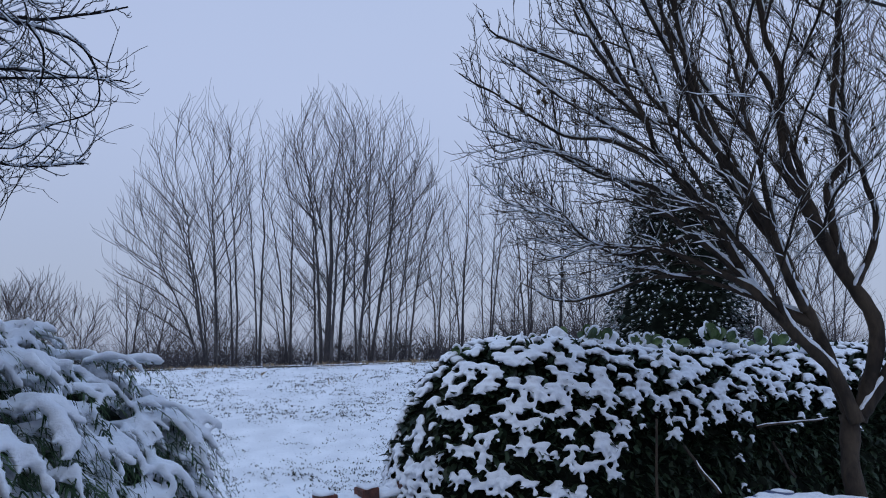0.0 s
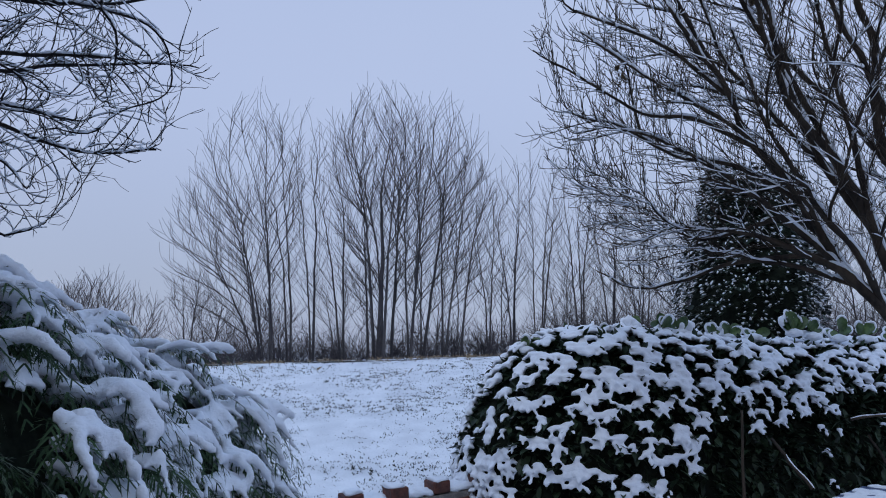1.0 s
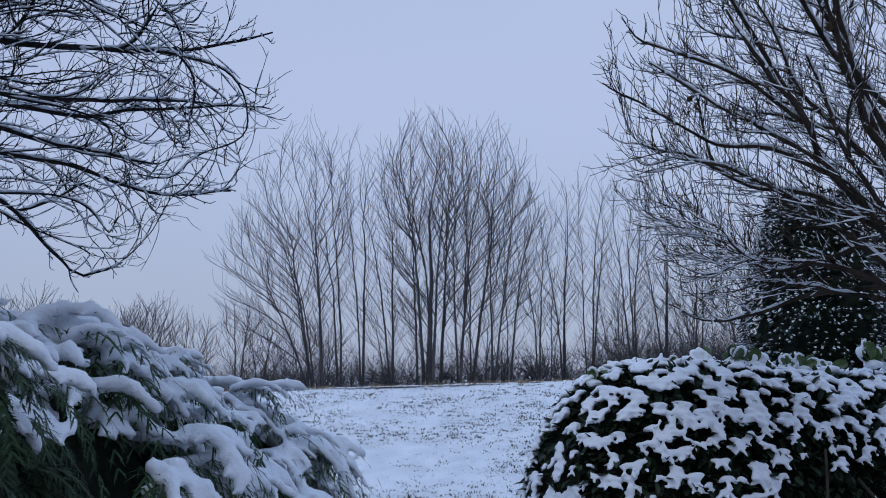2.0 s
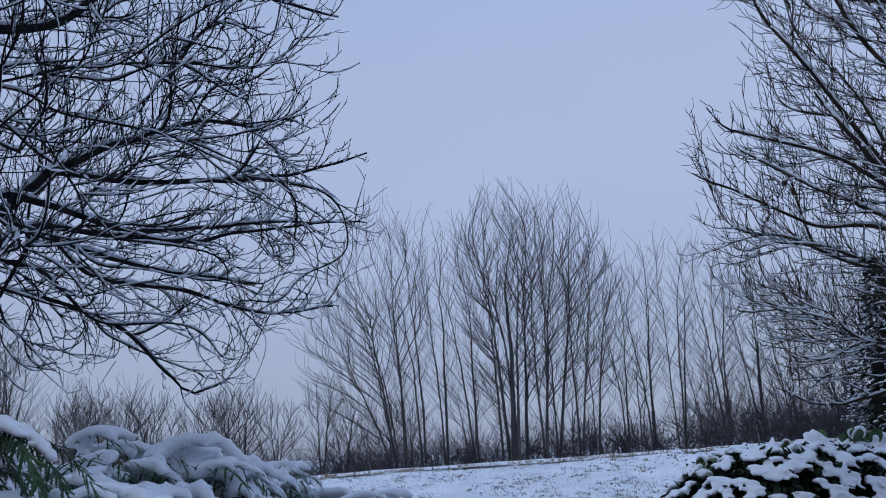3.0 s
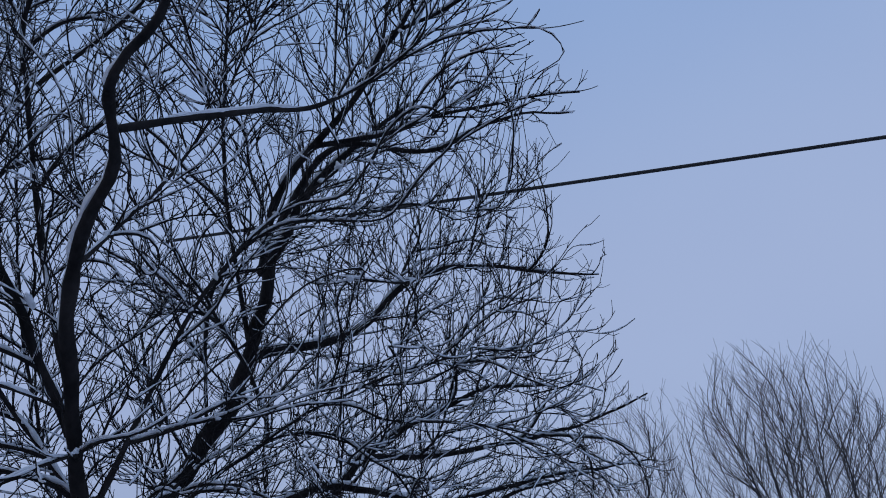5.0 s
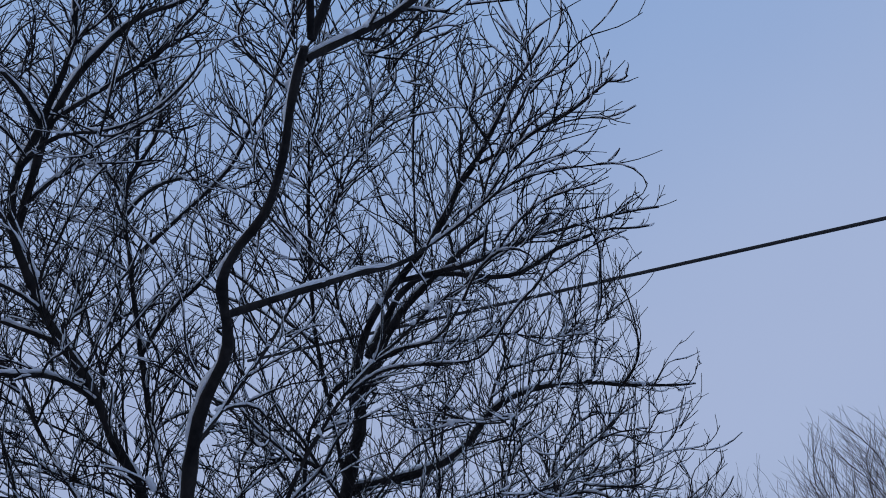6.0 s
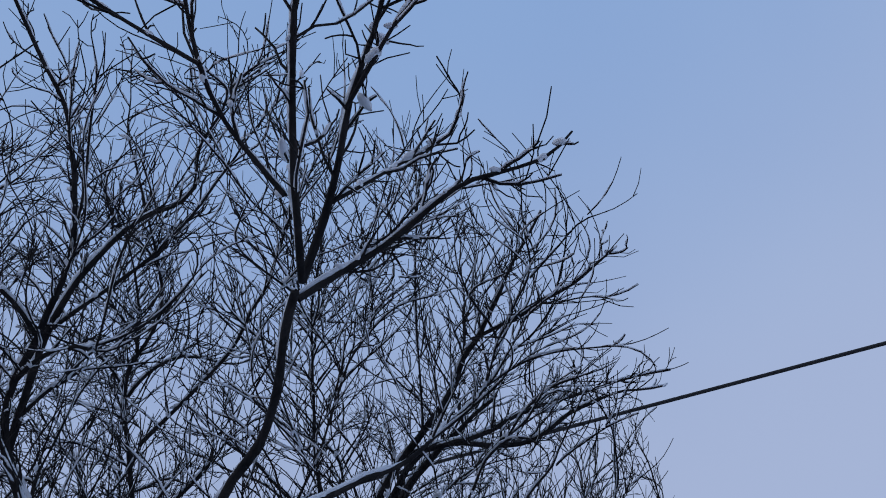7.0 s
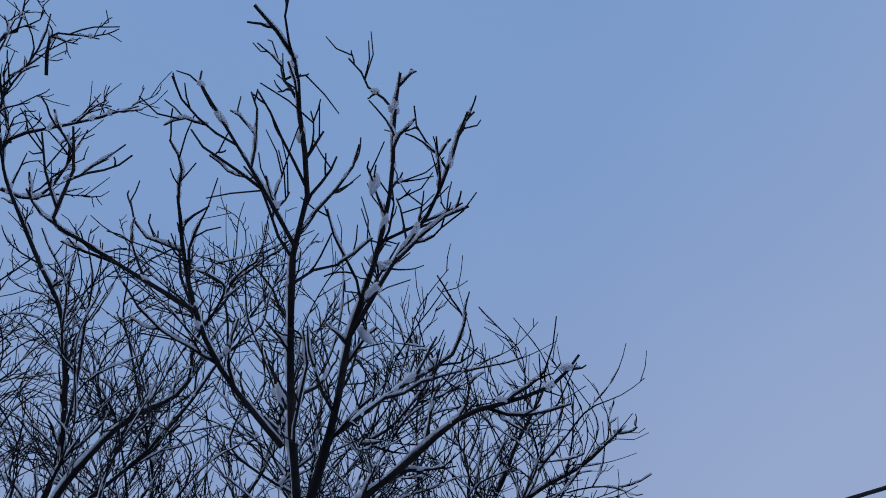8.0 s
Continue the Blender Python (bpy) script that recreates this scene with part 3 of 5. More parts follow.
limb(LEFT, "a2", "a", (-0.83, 0.36, 2.93, 0.0056), (-0.78, 0.36, 3.02, 0.0056), (-0.72, 0.33, 3.06, 0.0045), (-0.65, 0.29, 3.1, 0.0039), (-0.57, 0.26, 3.15, 0.0033), (-0.5, 0.22, 3.2, 0.0028), (-0.44, 0.18, 3.24, 0.0023), (-0.38, 0.14, 3.27, 0.0017))
limb(LEFT, "a3", "a", (-0.86, 0.38, 2.93, 0.005), (-0.76, 0.46, 3.02, 0.0046), (-0.63, 0.47, 3.04, 0.0037), (-0.57, 0.48, 3.03, 0.0031), (-0.5, 0.52, 3.04, 0.0025), (-0.45, 0.54, 3.08, 0.0015))
limb(LEFT, "a4", "a", (-1.31, 0.61, 2.82, 0.007), (-1.26, 0.72, 2.89, 0.0065), (-1.22, 0.85, 2.97, 0.0056), (-1.19, 1.01, 3.08, 0.0046), (-1.16, 1.14, 3.21, 0.0037), (-1, 1.23, 3.37, 0.0023))
limb(LEFT, "a5", "a1", (-0.75, 0.26, 2.96, 0.0037), (-0.76, 0.17, 3.04, 0.0031), (-0.74, 0.11, 3.09, 0.0028), (-0.71, 0.06, 3.15, 0.0025), (-0.68, 0.03, 3.18, 0.0015))
limb(LEFT, "a6", "a5", (-0.74, 0.11, 3.09, 0.0028), (-0.82, -0.02, 3.2, 0.0025), (-0.82, -0.07, 3.21, 0.0022), (-0.77, -0.08, 3.25, 0.0019), (-0.73, -0.11, 3.27, 0.0012))
limb(LEFT, "a7", "a1", (-0.6, 0.15, 3.11, 0.0025), (-0.57, 0.04, 3.17, 0.0019), (-0.54, -0.05, 3.2, 0.0012))
limb(LEFT, "a8", "a2", (-0.66, 0.29, 3.09, 0.0031), (-0.53, 0.26, 3.12, 0.0025), (-0.47, 0.26, 3.15, 0.0022), (-0.4, 0.24, 3.18, 0.0019), (-0.35, 0.21, 3.2, 0.0012))
limb(LEFT, "a9", "a2", (-0.77, 0.36, 3.04, 0.0031), (-0.7, 0.44, 3.13, 0.0025), (-0.61, 0.47, 3.15, 0.0022), (-0.56, 0.45, 3.18, 0.0012))
limb(LEFT, "c", "a", (-1.95, 1.45, 0.2, 0.0141), (-2.05, 1.35, 1.4, 0.0128), (-1.97, 1.13, 2.32, 0.0113), (-1.91, 0.88, 2.7, 0.0102), (-1.82, 0.45, 3.16, 0.0085), (-1.65, 0.37, 3.35, 0.0071), (-1.53, 0.34, 3.47, 0.0057), (-1.42, 0.24, 3.64, 0.0046), (-1.25, -0.09, 3.89, 0.0028), (-0.99, -0.17, 4.04, 0.0014))
limb(LEFT, "c1", "c", (-1.8, 0.42, 3.18, 0.0083), (-1.63, 0.37, 3.4, 0.0072), (-1.48, 0.39, 3.55, 0.0057), (-1.33, 0.47, 3.64, 0.0041), (-1.24, 0.47, 3.7, 0.0026))
limb(LEFT, "c2", "c", (-1.25, -0.1, 3.88, 0.0038), (-1.17, -0.11, 3.88, 0.0032), (-1.12, -0.07, 3.91, 0.0028), (-1.06, -0.01, 3.94, 0.0022), (-0.98, 0.05, 3.97, 0.0013))
limb(LEFT, "c3", "c", (-1.04, -0.13, 3.96, 0.0032), (-0.98, -0.17, 3.99, 0.0026), (-0.95, -0.14, 4, 0.002), (-0.92, -0.1, 4.01, 0.0013))
limb(LEFT, "c4", "c", (-1.2, -0.1, 3.92, 0.003), (-1.05, -0.23, 3.96, 0.0026), (-1, -0.22, 3.98, 0.002), (-0.95, -0.24, 4, 0.0013))
limb(LEFT, "c5", "c", (-1.27, -0.06, 3.86, 0.0036), (-1.23, 0, 3.84, 0.003), (-1.15, 0, 3.89, 0.0022), (-1.1, -0.04, 3.92, 0.0013))
limb(LEFT, "d", "c", (-2.02, 1.3, 1.7, 0.0092), (-2.05, 1.1, 2.6, 0.008), (-2.05, 0.9, 3.23, 0.0068), (-1.89, 0.72, 3.54, 0.0056), (-1.72, 0.68, 3.71, 0.004), (-1.57, 0.47, 3.98, 0.0025), (-1.41, 0.31, 4.2, 0.0012))
limb(LEFT, "b", "a", (-1.97, 1.5, 0.1, 0.0449), (-2.5, 1.65, 1.3, 0.0374), (-2.71, 1.75, 2.36, 0.0329), (-2.47, 1.83, 2.72, 0.0299), (-2.25, 1.86, 3.03, 0.0254), (-2.12, 1.81, 3.24, 0.0209), (-2.03, 1.76, 3.37, 0.018), (-1.85, 1.74, 3.52, 0.0135), (-1.59, 1.71, 3.61, 0.009), (-1.34, 1.68, 3.64, 0.0045))
limb(LEFT, "b1", "b", (-2.23, 1.87, 3.05, 0.017), (-1.91, 2.08, 3.11, 0.0127), (-1.6, 2.05, 3.22, 0.0093), (-1.36, 2.15, 3.22, 0.0068), (-1.14, 2.28, 3.17, 0.0043), (-1.02, 2.33, 3.15, 0.0021))
limb(LEFT, "b2", "b", (-2.64, 1.82, 2.43, 0.0204), (-2.45, 2.02, 2.51, 0.017), (-2.23, 2.25, 2.63, 0.0136), (-2.08, 2.38, 2.6, 0.011), (-1.88, 2.59, 2.56, 0.0085), (-1.61, 2.78, 2.61, 0.0059), (-1.37, 2.88, 2.6, 0.0026))
limb(LEFT, "b3", "b", (-2.69, 1.8, 2.2, 0.0255), (-2.46, 2.12, 2.36, 0.0213), (-2.29, 2.27, 2.53, 0.0187), (-2.12, 2.37, 2.75, 0.0145), (-1.9, 2.42, 2.85, 0.0102), (-1.63, 2.48, 2.92, 0.0068), (-1.4, 2.55, 2.89, 0.0034))
limb(LEFT, "b4", "b3", (-2.24, 2.33, 2.57, 0.012), (-2.08, 2.54, 2.5, 0.01), (-1.83, 2.7, 2.44, 0.007), (-1.54, 2.85, 2.41, 0.003))
limb(LEFT, "b5", "b3", (-2.12, 2.37, 2.75, 0.012), (-1.85, 2.5, 2.72, 0.01), (-1.52, 2.61, 2.73, 0.007), (-1.3, 2.64, 2.75, 0.005), (-1.16, 2.65, 2.78, 0.004), (-1.07, 2.66, 2.81, 0.0025))
limb(LEFT, "b6", "b3", (-2.52, 2.05, 2.3, 0.0187), (-2.58, 2.44, 2.41, 0.0153), (-2.37, 2.58, 2.62, 0.0136), (-2.16, 2.69, 2.6, 0.0102), (-1.87, 2.84, 2.57, 0.0076), (-1.53, 2.89, 2.6, 0.0051), (-1.16, 2.95, 2.59, 0.0021))
limb(LEFT, "b7", "b6", (-2.57, 2.44, 2.41, 0.009), (-2.36, 2.66, 2.38, 0.008), (-2.13, 2.86, 2.26, 0.008), (-2.01, 3.09, 2.06, 0.005), (-1.93, 3.14, 2.05, 0.004), (-1.84, 3.18, 2.11, 0.0025))
limb(LEFT, "b8", "b6", (-2.3, 2.62, 2.6, 0.01), (-2.14, 2.69, 2.44, 0.009), (-1.84, 2.79, 2.37, 0.007), (-1.58, 2.84, 2.27, 0.005), (-1.3, 2.85, 2.26, 0.0025))
limb(LEFT, "b9", "b", (-1.96, 1.74, 3.44, 0.014), (-1.61, 1.61, 3.53, 0.01), (-1.32, 1.73, 3.45, 0.007), (-1.12, 1.78, 3.5, 0.005), (-0.87, 1.88, 3.49, 0.0025))
limb(LEFT, "b10", "b", (-2.08, 1.78, 3.3, 0.016), (-1.82, 1.56, 3.38, 0.013), (-1.61, 1.5, 3.47, 0.011), (-1.42, 1.45, 3.51, 0.009), (-1.19, 1.36, 3.59, 0.007), (-1.01, 1.27, 3.62, 0.005), (-0.8, 1.22, 3.73, 0.0025))
limb(LEFT, "b11", "b10", (-1.19, 1.36, 3.59, 0.006), (-1, 1.34, 3.55, 0.005), (-0.83, 1.3, 3.51, 0.004), (-0.68, 1.31, 3.54, 0.0025))
limb(LEFT, "b12", "b10", (-1.61, 1.5, 3.47, 0.008), (-1.36, 1.56, 3.43, 0.007), (-1.16, 1.64, 3.46, 0.005), (-0.84, 1.78, 3.42, 0.0025))
limb(LEFT, "e1", "b", (-2.2, 1.84, 3.1, 0.0078), (-1.9, 1.4, 3.5, 0.0057), (-1.6, 1.1, 3.8, 0.0035), (-1.3, 0.9, 4, 0.0015))
limb(LEFT, "e2", "d", (-1.95, 0.8, 3.42, 0.0061), (-1.7, 0.9, 3.65, 0.0043), (-1.4, 0.85, 3.85, 0.003), (-1.12, 0.78, 4.03, 0.0015))
limb(LEFT, "e3", "c", (-1.88, 0.7, 2.9, 0.0061), (-1.95, 0.4, 3.4, 0.0048), (-1.9, 0.1, 3.8, 0.0035), (-1.7, -0.15, 4.2, 0.0015))
limb(LEFT, "e4", "a", (-1.72, 0.95, 2.3, 0.0061), (-1.6, 1.1, 2.8, 0.0048), (-1.35, 1.3, 3.15, 0.0035), (-1, 1.48, 3.35, 0.0015))
limb(LEFT, "e6", "b", (-2.4, 1.85, 2.8, 0.0069), (-2, 1.5, 3.1, 0.0052), (-1.6, 1.5, 3.2, 0.0039), (-1.1, 1.75, 3.1, 0.0015))
limb(LEFT, "f1", "c", (-1.97, 1.13, 2.35, 0.0061), (-2.2, 0.9, 2.8, 0.0052), (-2.4, 0.7, 3.3, 0.0039), (-2.4, 0.5, 3.8, 0.0015))
limb(LEFT, "f2", "b", (-2.68, 1.73, 2.3, 0.0069), (-2.6, 1.4, 2.7, 0.0057), (-2.4, 1.1, 3.15, 0.0039), (-2.1, 0.8, 3.9, 0.0015))
limb(LEFT, "f4", "b10", (-1.5, 1.47, 3.49, 0.0035), (-1.2, 1.15, 3.75, 0.0026), (-0.95, 0.95, 3.92, 0.0015))
limb(LEFT, "f6", "c", (-1.62, 0.37, 3.38, 0.0043), (-1.42, 0.5, 3.6, 0.0035), (-1.2, 0.55, 3.85, 0.0022), (-1, 0.6, 4.08, 0.0015))
limb(LEFT, "g1", "a", (-1.5, 0.7, 2.66, 0.0043), (-1.5, 0.9, 3, 0.0035), (-1.35, 0.95, 3.3, 0.0026), (-1.1, 0.9, 3.6, 0.0015))
limb(LEFT, "f5", "c", (-1.85, 0.6, 3, 0.0052), (-2.1, 0.3, 3.2, 0.0043), (-2.2, 0.1, 3.5, 0.003), (-2.1, -0.1, 3.9, 0.0015))
limb(LEFT, "e7", "b", (-2.6, 1.8, 2.5, 0.0061), (-2.1, 1.7, 2.6, 0.0048), (-1.7, 1.8, 2.75, 0.0035), (-1.2, 2.1, 2.85, 0.0015))
grow_tree("bare_tree", "large bare garden tree with dense snow-lined twigs above the cypress hedge", LEFT,
          [((-1.5, .95, 3.40), (.76, .95, .72), .47), ((-1.9, 1.6, 3.0), (.92, 1.3, 1.0), .27), ((-1.98, 2.4, 2.6), (.80, .90, .64), .23), ((-2.4, .6, 3.45), (.7, .9, 1.05), .58), ((-1.75, .95, 2.70), (.56, .75, .52), 1.0)],
          5, BARK, (-1.95, 1.45, 0),
          ((260, .11, .45), (4300, .040, .22), .14, (-2.35, 1.75, 2.0), 0.85), (.072, (.02, .085), .0013),
          bare=("c2", "c3", "c4", "c5", "a1", "a2", "a3", "a5", "a6", "a7", "a8", "a9"), hollow=[((-.35, -.1, 2.2), 1.5)], cover=0.98, snow=0.0054, winding=0.22)


# ---- the bare tree by the laurel hedge ----
RIGHT = {}
limb(RIGHT, "t", "", (1.86, 3.62, 0, 0.0499), (1.82, 3.58, 0.6, 0.0396), (1.8, 3.6, 0.97, 0.037), (1.81, 3.62, 1.2, 0.037), (1.83, 3.63, 1.36, 0.0396))
limb(RIGHT, "a", "t", (1.84, 3.63, 1.33, 0.0327), (1.95, 3.63, 1.71, 0.031), (1.84, 3.67, 1.99, 0.0284), (1.7, 3.64, 2.22, 0.0284), (1.62, 3.6, 2.36, 0.0241), (1.53, 3.54, 2.53, 0.0189), (1.51, 3.46, 2.8, 0.0138), (1.39, 3.36, 3.15, 0.011), (1.3, 3.3, 3.6, 0.005))
limb(RIGHT, "b", "a", (1.84, 3.67, 2, 0.0206), (1.78, 3.63, 2.36, 0.0189), (1.83, 3.58, 2.49, 0.0163), (1.77, 3.54, 2.7, 0.0138), (1.76, 3.43, 3.03, 0.012), (1.76, 3.3, 3.4, 0.007), (1.7, 3.2, 3.8, 0.004))
limb(RIGHT, "c", "a", (1.88, 3.65, 1.92, 0.0172), (1.97, 3.63, 2.12, 0.0146), (1.97, 3.61, 2.26, 0.0129), (1.92, 3.6, 2.43, 0.0112), (1.85, 3.6, 2.6, 0.01), (1.8, 3.5, 3, 0.005))
limb(RIGHT, "d", "t", (1.81, 3.63, 1.35, 0.031), (1.74, 3.68, 1.64, 0.0284), (1.67, 3.7, 1.84, 0.0258), (1.55, 3.63, 2.07, 0.0241), (1.44, 3.54, 2.22, 0.0206), (1.3, 3.45, 2.39, 0.0163), (1.13, 3.36, 2.56, 0.012), (1.03, 3.24, 2.67, 0.011), (0.91, 3.09, 2.88, 0.007), (0.8, 3, 3.2, 0.003))
limb(RIGHT, "e", "d", (1.7, 3.7, 1.76, 0.0258), (1.49, 3.73, 1.88, 0.0224), (1.38, 3.7, 2.02, 0.0189), (1.24, 3.62, 2.22, 0.0155), (0.99, 3.44, 2.42, 0.012), (0.86, 3.32, 2.6, 0.011), (0.65, 3.17, 2.84, 0.007), (0.56, 3.12, 2.99, 0.003))
limb(RIGHT, "f", "e", (1.4, 3.69, 2.03, 0.012), (1.24, 3.73, 2.17, 0.012), (1.04, 3.8, 2.12, 0.009), (0.89, 3.85, 2.08, 0.007), (0.73, 3.87, 2.14, 0.003))
limb(RIGHT, "g", "e", (1.42, 3.73, 2, 0.0112), (1.19, 3.82, 2, 0.011), (0.98, 3.89, 1.97, 0.009), (0.77, 3.94, 1.89, 0.007), (0.63, 4.02, 1.87, 0.005), (0.43, 4.04, 1.95, 0.003))
limb(RIGHT, "h", "e", (0.99, 3.44, 2.42, 0.01), (0.73, 3.37, 2.52, 0.008), (0.54, 3.35, 2.54, 0.006), (0.34, 3.29, 2.64, 0.005), (0.2, 3.23, 2.7, 0.004), (0.09, 3.16, 2.75, 0.0025))
limb(RIGHT, "i", "e", (1.24, 3.62, 2.22, 0.011), (0.95, 3.57, 2.37, 0.009), (0.71, 3.61, 2.43, 0.007), (0.46, 3.52, 2.54, 0.005), (0.24, 3.51, 2.62, 0.0025))
limb(RIGHT, "j", "d", (1.55, 3.63, 2.07, 0.0155), (1.32, 3.56, 2.36, 0.0129), (1.12, 3.42, 2.71, 0.012), (1.03, 3.32, 3.03, 0.009), (0.99, 3.23, 3.3, 0.006), (0.95, 3.2, 3.6, 0.003))
limb(RIGHT, "k", "e", (0.86, 3.32, 2.6, 0.008), (0.61, 3.21, 2.76, 0.006), (0.42, 3.11, 2.81, 0.005), (0.24, 3.1, 2.88, 0.004), (0.16, 3.06, 2.98, 0.0025))
limb(RIGHT, "l", "t", (1.85, 3.62, 1.36, 0.0292), (2, 3.6, 1.59, 0.0258), (2.14, 3.55, 1.93, 0.0224), (2.14, 3.47, 2.42, 0.0172), (2.04, 3.42, 2.79, 0.0129), (2, 3.4, 3.3, 0.007))
limb(RIGHT, "m", "a", (1.62, 3.6, 2.36, 0.0155), (1.5, 3.7, 2.6, 0.012), (1.25, 3.75, 2.95, 0.01), (1.05, 3.7, 3.4, 0.005))
limb(RIGHT, "o", "d", (1.66, 3.7, 1.87, 0.0172), (1.45, 3.6, 2.25, 0.0138), (1.2, 3.45, 2.65, 0.012), (1, 3.3, 3, 0.008), (0.85, 3.2, 3.4, 0.003))
limb(RIGHT, "p", "a", (1.72, 3.65, 2.2, 0.0155), (1.55, 3.5, 2.6, 0.012), (1.35, 3.4, 2.95, 0.01), (1.2, 3.3, 3.4, 0.004))
limb(RIGHT, "q", "e", (1.5, 3.73, 1.88, 0.0129), (1.2, 3.6, 2.1, 0.012), (0.9, 3.5, 2.3, 0.009), (0.6, 3.45, 2.45, 0.006), (0.35, 3.4, 2.5, 0.003))
limb(RIGHT, "r", "e", (1.3, 3.66, 2.12, 0.0112), (1.1, 3.5, 2.35, 0.011), (0.85, 3.35, 2.5, 0.008), (0.5, 3.2, 2.65, 0.005), (0.25, 3.15, 2.8, 0.003))
limb(RIGHT, "s", "e", (1.55, 3.72, 1.84, 0.012), (1.3, 3.8, 1.95, 0.01), (1.05, 3.8, 2, 0.007), (0.8, 3.75, 2.05, 0.003))
limb(RIGHT, "u", "j", (1.1, 3.4, 2.75, 0.01), (0.85, 3.25, 3.1, 0.008), (0.65, 3.15, 3.5, 0.006), (0.5, 3.05, 3.9, 0.003))
limb(RIGHT, "v", "e", (0.86, 3.32, 2.62, 0.009), (0.6, 3.15, 3, 0.007), (0.4, 3.05, 3.3, 0.005), (0.3, 3, 3.65, 0.0025))
limb(RIGHT, "w", "j", (1.03, 3.32, 3.03, 0.009), (0.85, 3.2, 3.6, 0.006), (0.75, 3.1, 4.2, 0.003))
limb(RIGHT, "n", "d", (1.44, 3.54, 2.22, 0.012), (1.25, 3.65, 2.5, 0.011), (0.95, 3.6, 2.85, 0.007), (0.75, 3.5, 3.25, 0.003))
limb(RIGHT, "x", "t", (1.82, 3.60, 1.33, 0.028), (1.73, 3.60, 1.55, 0.025), (1.57, 3.60, 1.71, 0.022), (1.48, 3.58, 1.81, 0.019), (1.37, 3.58, 1.91, 0.016), (1.18, 3.60, 2.02, 0.012), (.95, 3.62, 2.09, 0.008), (.68, 3.6, 2.12, 0.003))
limb(RIGHT, "y", "d", (1.65, 3.66, 1.82, 0.018), (1.53, 3.58, 2.02, 0.016), (1.46, 3.52, 2.24, 0.014), (1.41, 3.48, 2.48, 0.012), (1.33, 3.42, 2.78, 0.009), (1.24, 3.36, 3.15, 0.004))
limb(RIGHT, "z", "x", (1.56, 3.60, 1.72, 0.015), (1.40, 3.5, 1.98, 0.013), (1.20, 3.42, 2.2, 0.011), (1.02, 3.36, 2.5, 0.008), (.88, 3.3, 2.85, 0.004))
RIGHT_TREE = grow_tree("bare_tree", "brown-barked bare tree with several leaning limbs and snow along its branches", RIGHT,
          [((1.3, 3.5, 2.75), (1.05, .62, .85), .62), ((1.4, 3.4, 3.4), (.98, .7, .85), .62), ((.84, 3.6, 2.35), (.64, .5, .5), .75), ((.93, 3.2, 3.4), (.55, .52, .85), .6)],
          9, BARK_BROWN, (1.86, 3.62, 0),
          ((300, .10, .45), (5000, .040, .22), .08, (2.1, 3.7, 1.1), 1.0), (.075, (.03, .10), .0015),
          cover=0.9, snow=0.0046, winding=0.10)



def withered_leaf(place, turn, size):
    """A curled dead leaf still hanging from a twig."""
    bm = bmesh.new()
    n = 6
    rows = []
    for i in range(n + 1):
        u = i / n
        w = size * 0.36 * math.sin(math.pi * min(max(u, 0.03), 0.97)) ** 0.8
        rows.append([bm.verts.new((size * u - size / 2, w * k, size * (0.35 * (2 * u - 1) ** 2 + 0.30 * k * k))) for k in (-1, 0, 1)])
    for a, b in zip(rows, rows[1:]):
        for k in (0, 1):
            bm.faces.new((a[k], b[k], b[k + 1], a[k + 1]))
    bmesh.ops.solidify(bm, geom=bm.faces[:], thickness=0.0008)
    ob = part("withered_leaf", bm, LEAF_DRY, RIGHT_TREE, "brown curled dead leaf", True)
    ob.matrix_local = Matrix.Translation(Vector(place) - Vector((1.86, 3.62, 0))) @ Euler(turn).to_matrix().to_4x4()


for place, turn, size in (((.418, 3.15, 2.62), (.5, 1.2, .4), .036), ((.94, 3.2, 2.93), (.2, .9, 1.4), .04), ((.40, 3.17, 2.66), (1.0, .4, 2.0), .03), ((1.62, 3.5, 2.56), (.4, 1.4, .6), .035)):
    withered_leaf(place, turn, size)


# ---- shapes for leaves and snow ----
def ico(level=1):
    bm = bmesh.new()
    bmesh.ops.create_icosphere(bm, subdivisions=level, radius=1)
    v = np.array([q.co[:] for q in bm.verts])
    f = np.array([[q.index for q in p.verts] for p in bm.faces])
    bm.free()
    return v, f


ICO_SMALL = ico(1)
OVAL = (np.array([(0, 0, 0), (.28, .38, .05), (.28, -.38, .05), (.30, 0, -.03), (.65, .40, .03), (.65, -.40, .03), (.66, 0, -.06), (1, 0, -.12)]),
        [(0, 3, 1), (0, 2, 3), (1, 3, 6, 4), (3, 2, 5, 6), (4, 6, 7), (6, 5, 7)])
g = np.linspace(0, 2 * math.pi, 14, endpoint=False)
ROUND = (np.vstack([(.55, 0, -.05), np.stack([.55 + .27 * np.cos(g), .18 * np.sin(g), -.035 + 0 * g], 1), np.stack([.52 + .48 * np.cos(g), .34 * np.sin(g) * (1 + .15 * np.cos(g)), .05 * np.sin(g) ** 2 - .05 * np.cos(g) ** 2], 1)]),
         [(0, 1 + i, 1 + (i + 1) % 14) for i in range(14)] + [(1 + i, 15 + i, 15 + (i + 1) % 14, 1 + (i + 1) % 14) for i in range(14)])


def frames(way, up):
    """Axes (along, across, up) for many directions at once."""
    x = unit(np.asarray(way, float))
    y = unit(cross(np.broadcast_to(up, x.shape), x))
    return np.stack([x, y, cross(x, y)], 1)


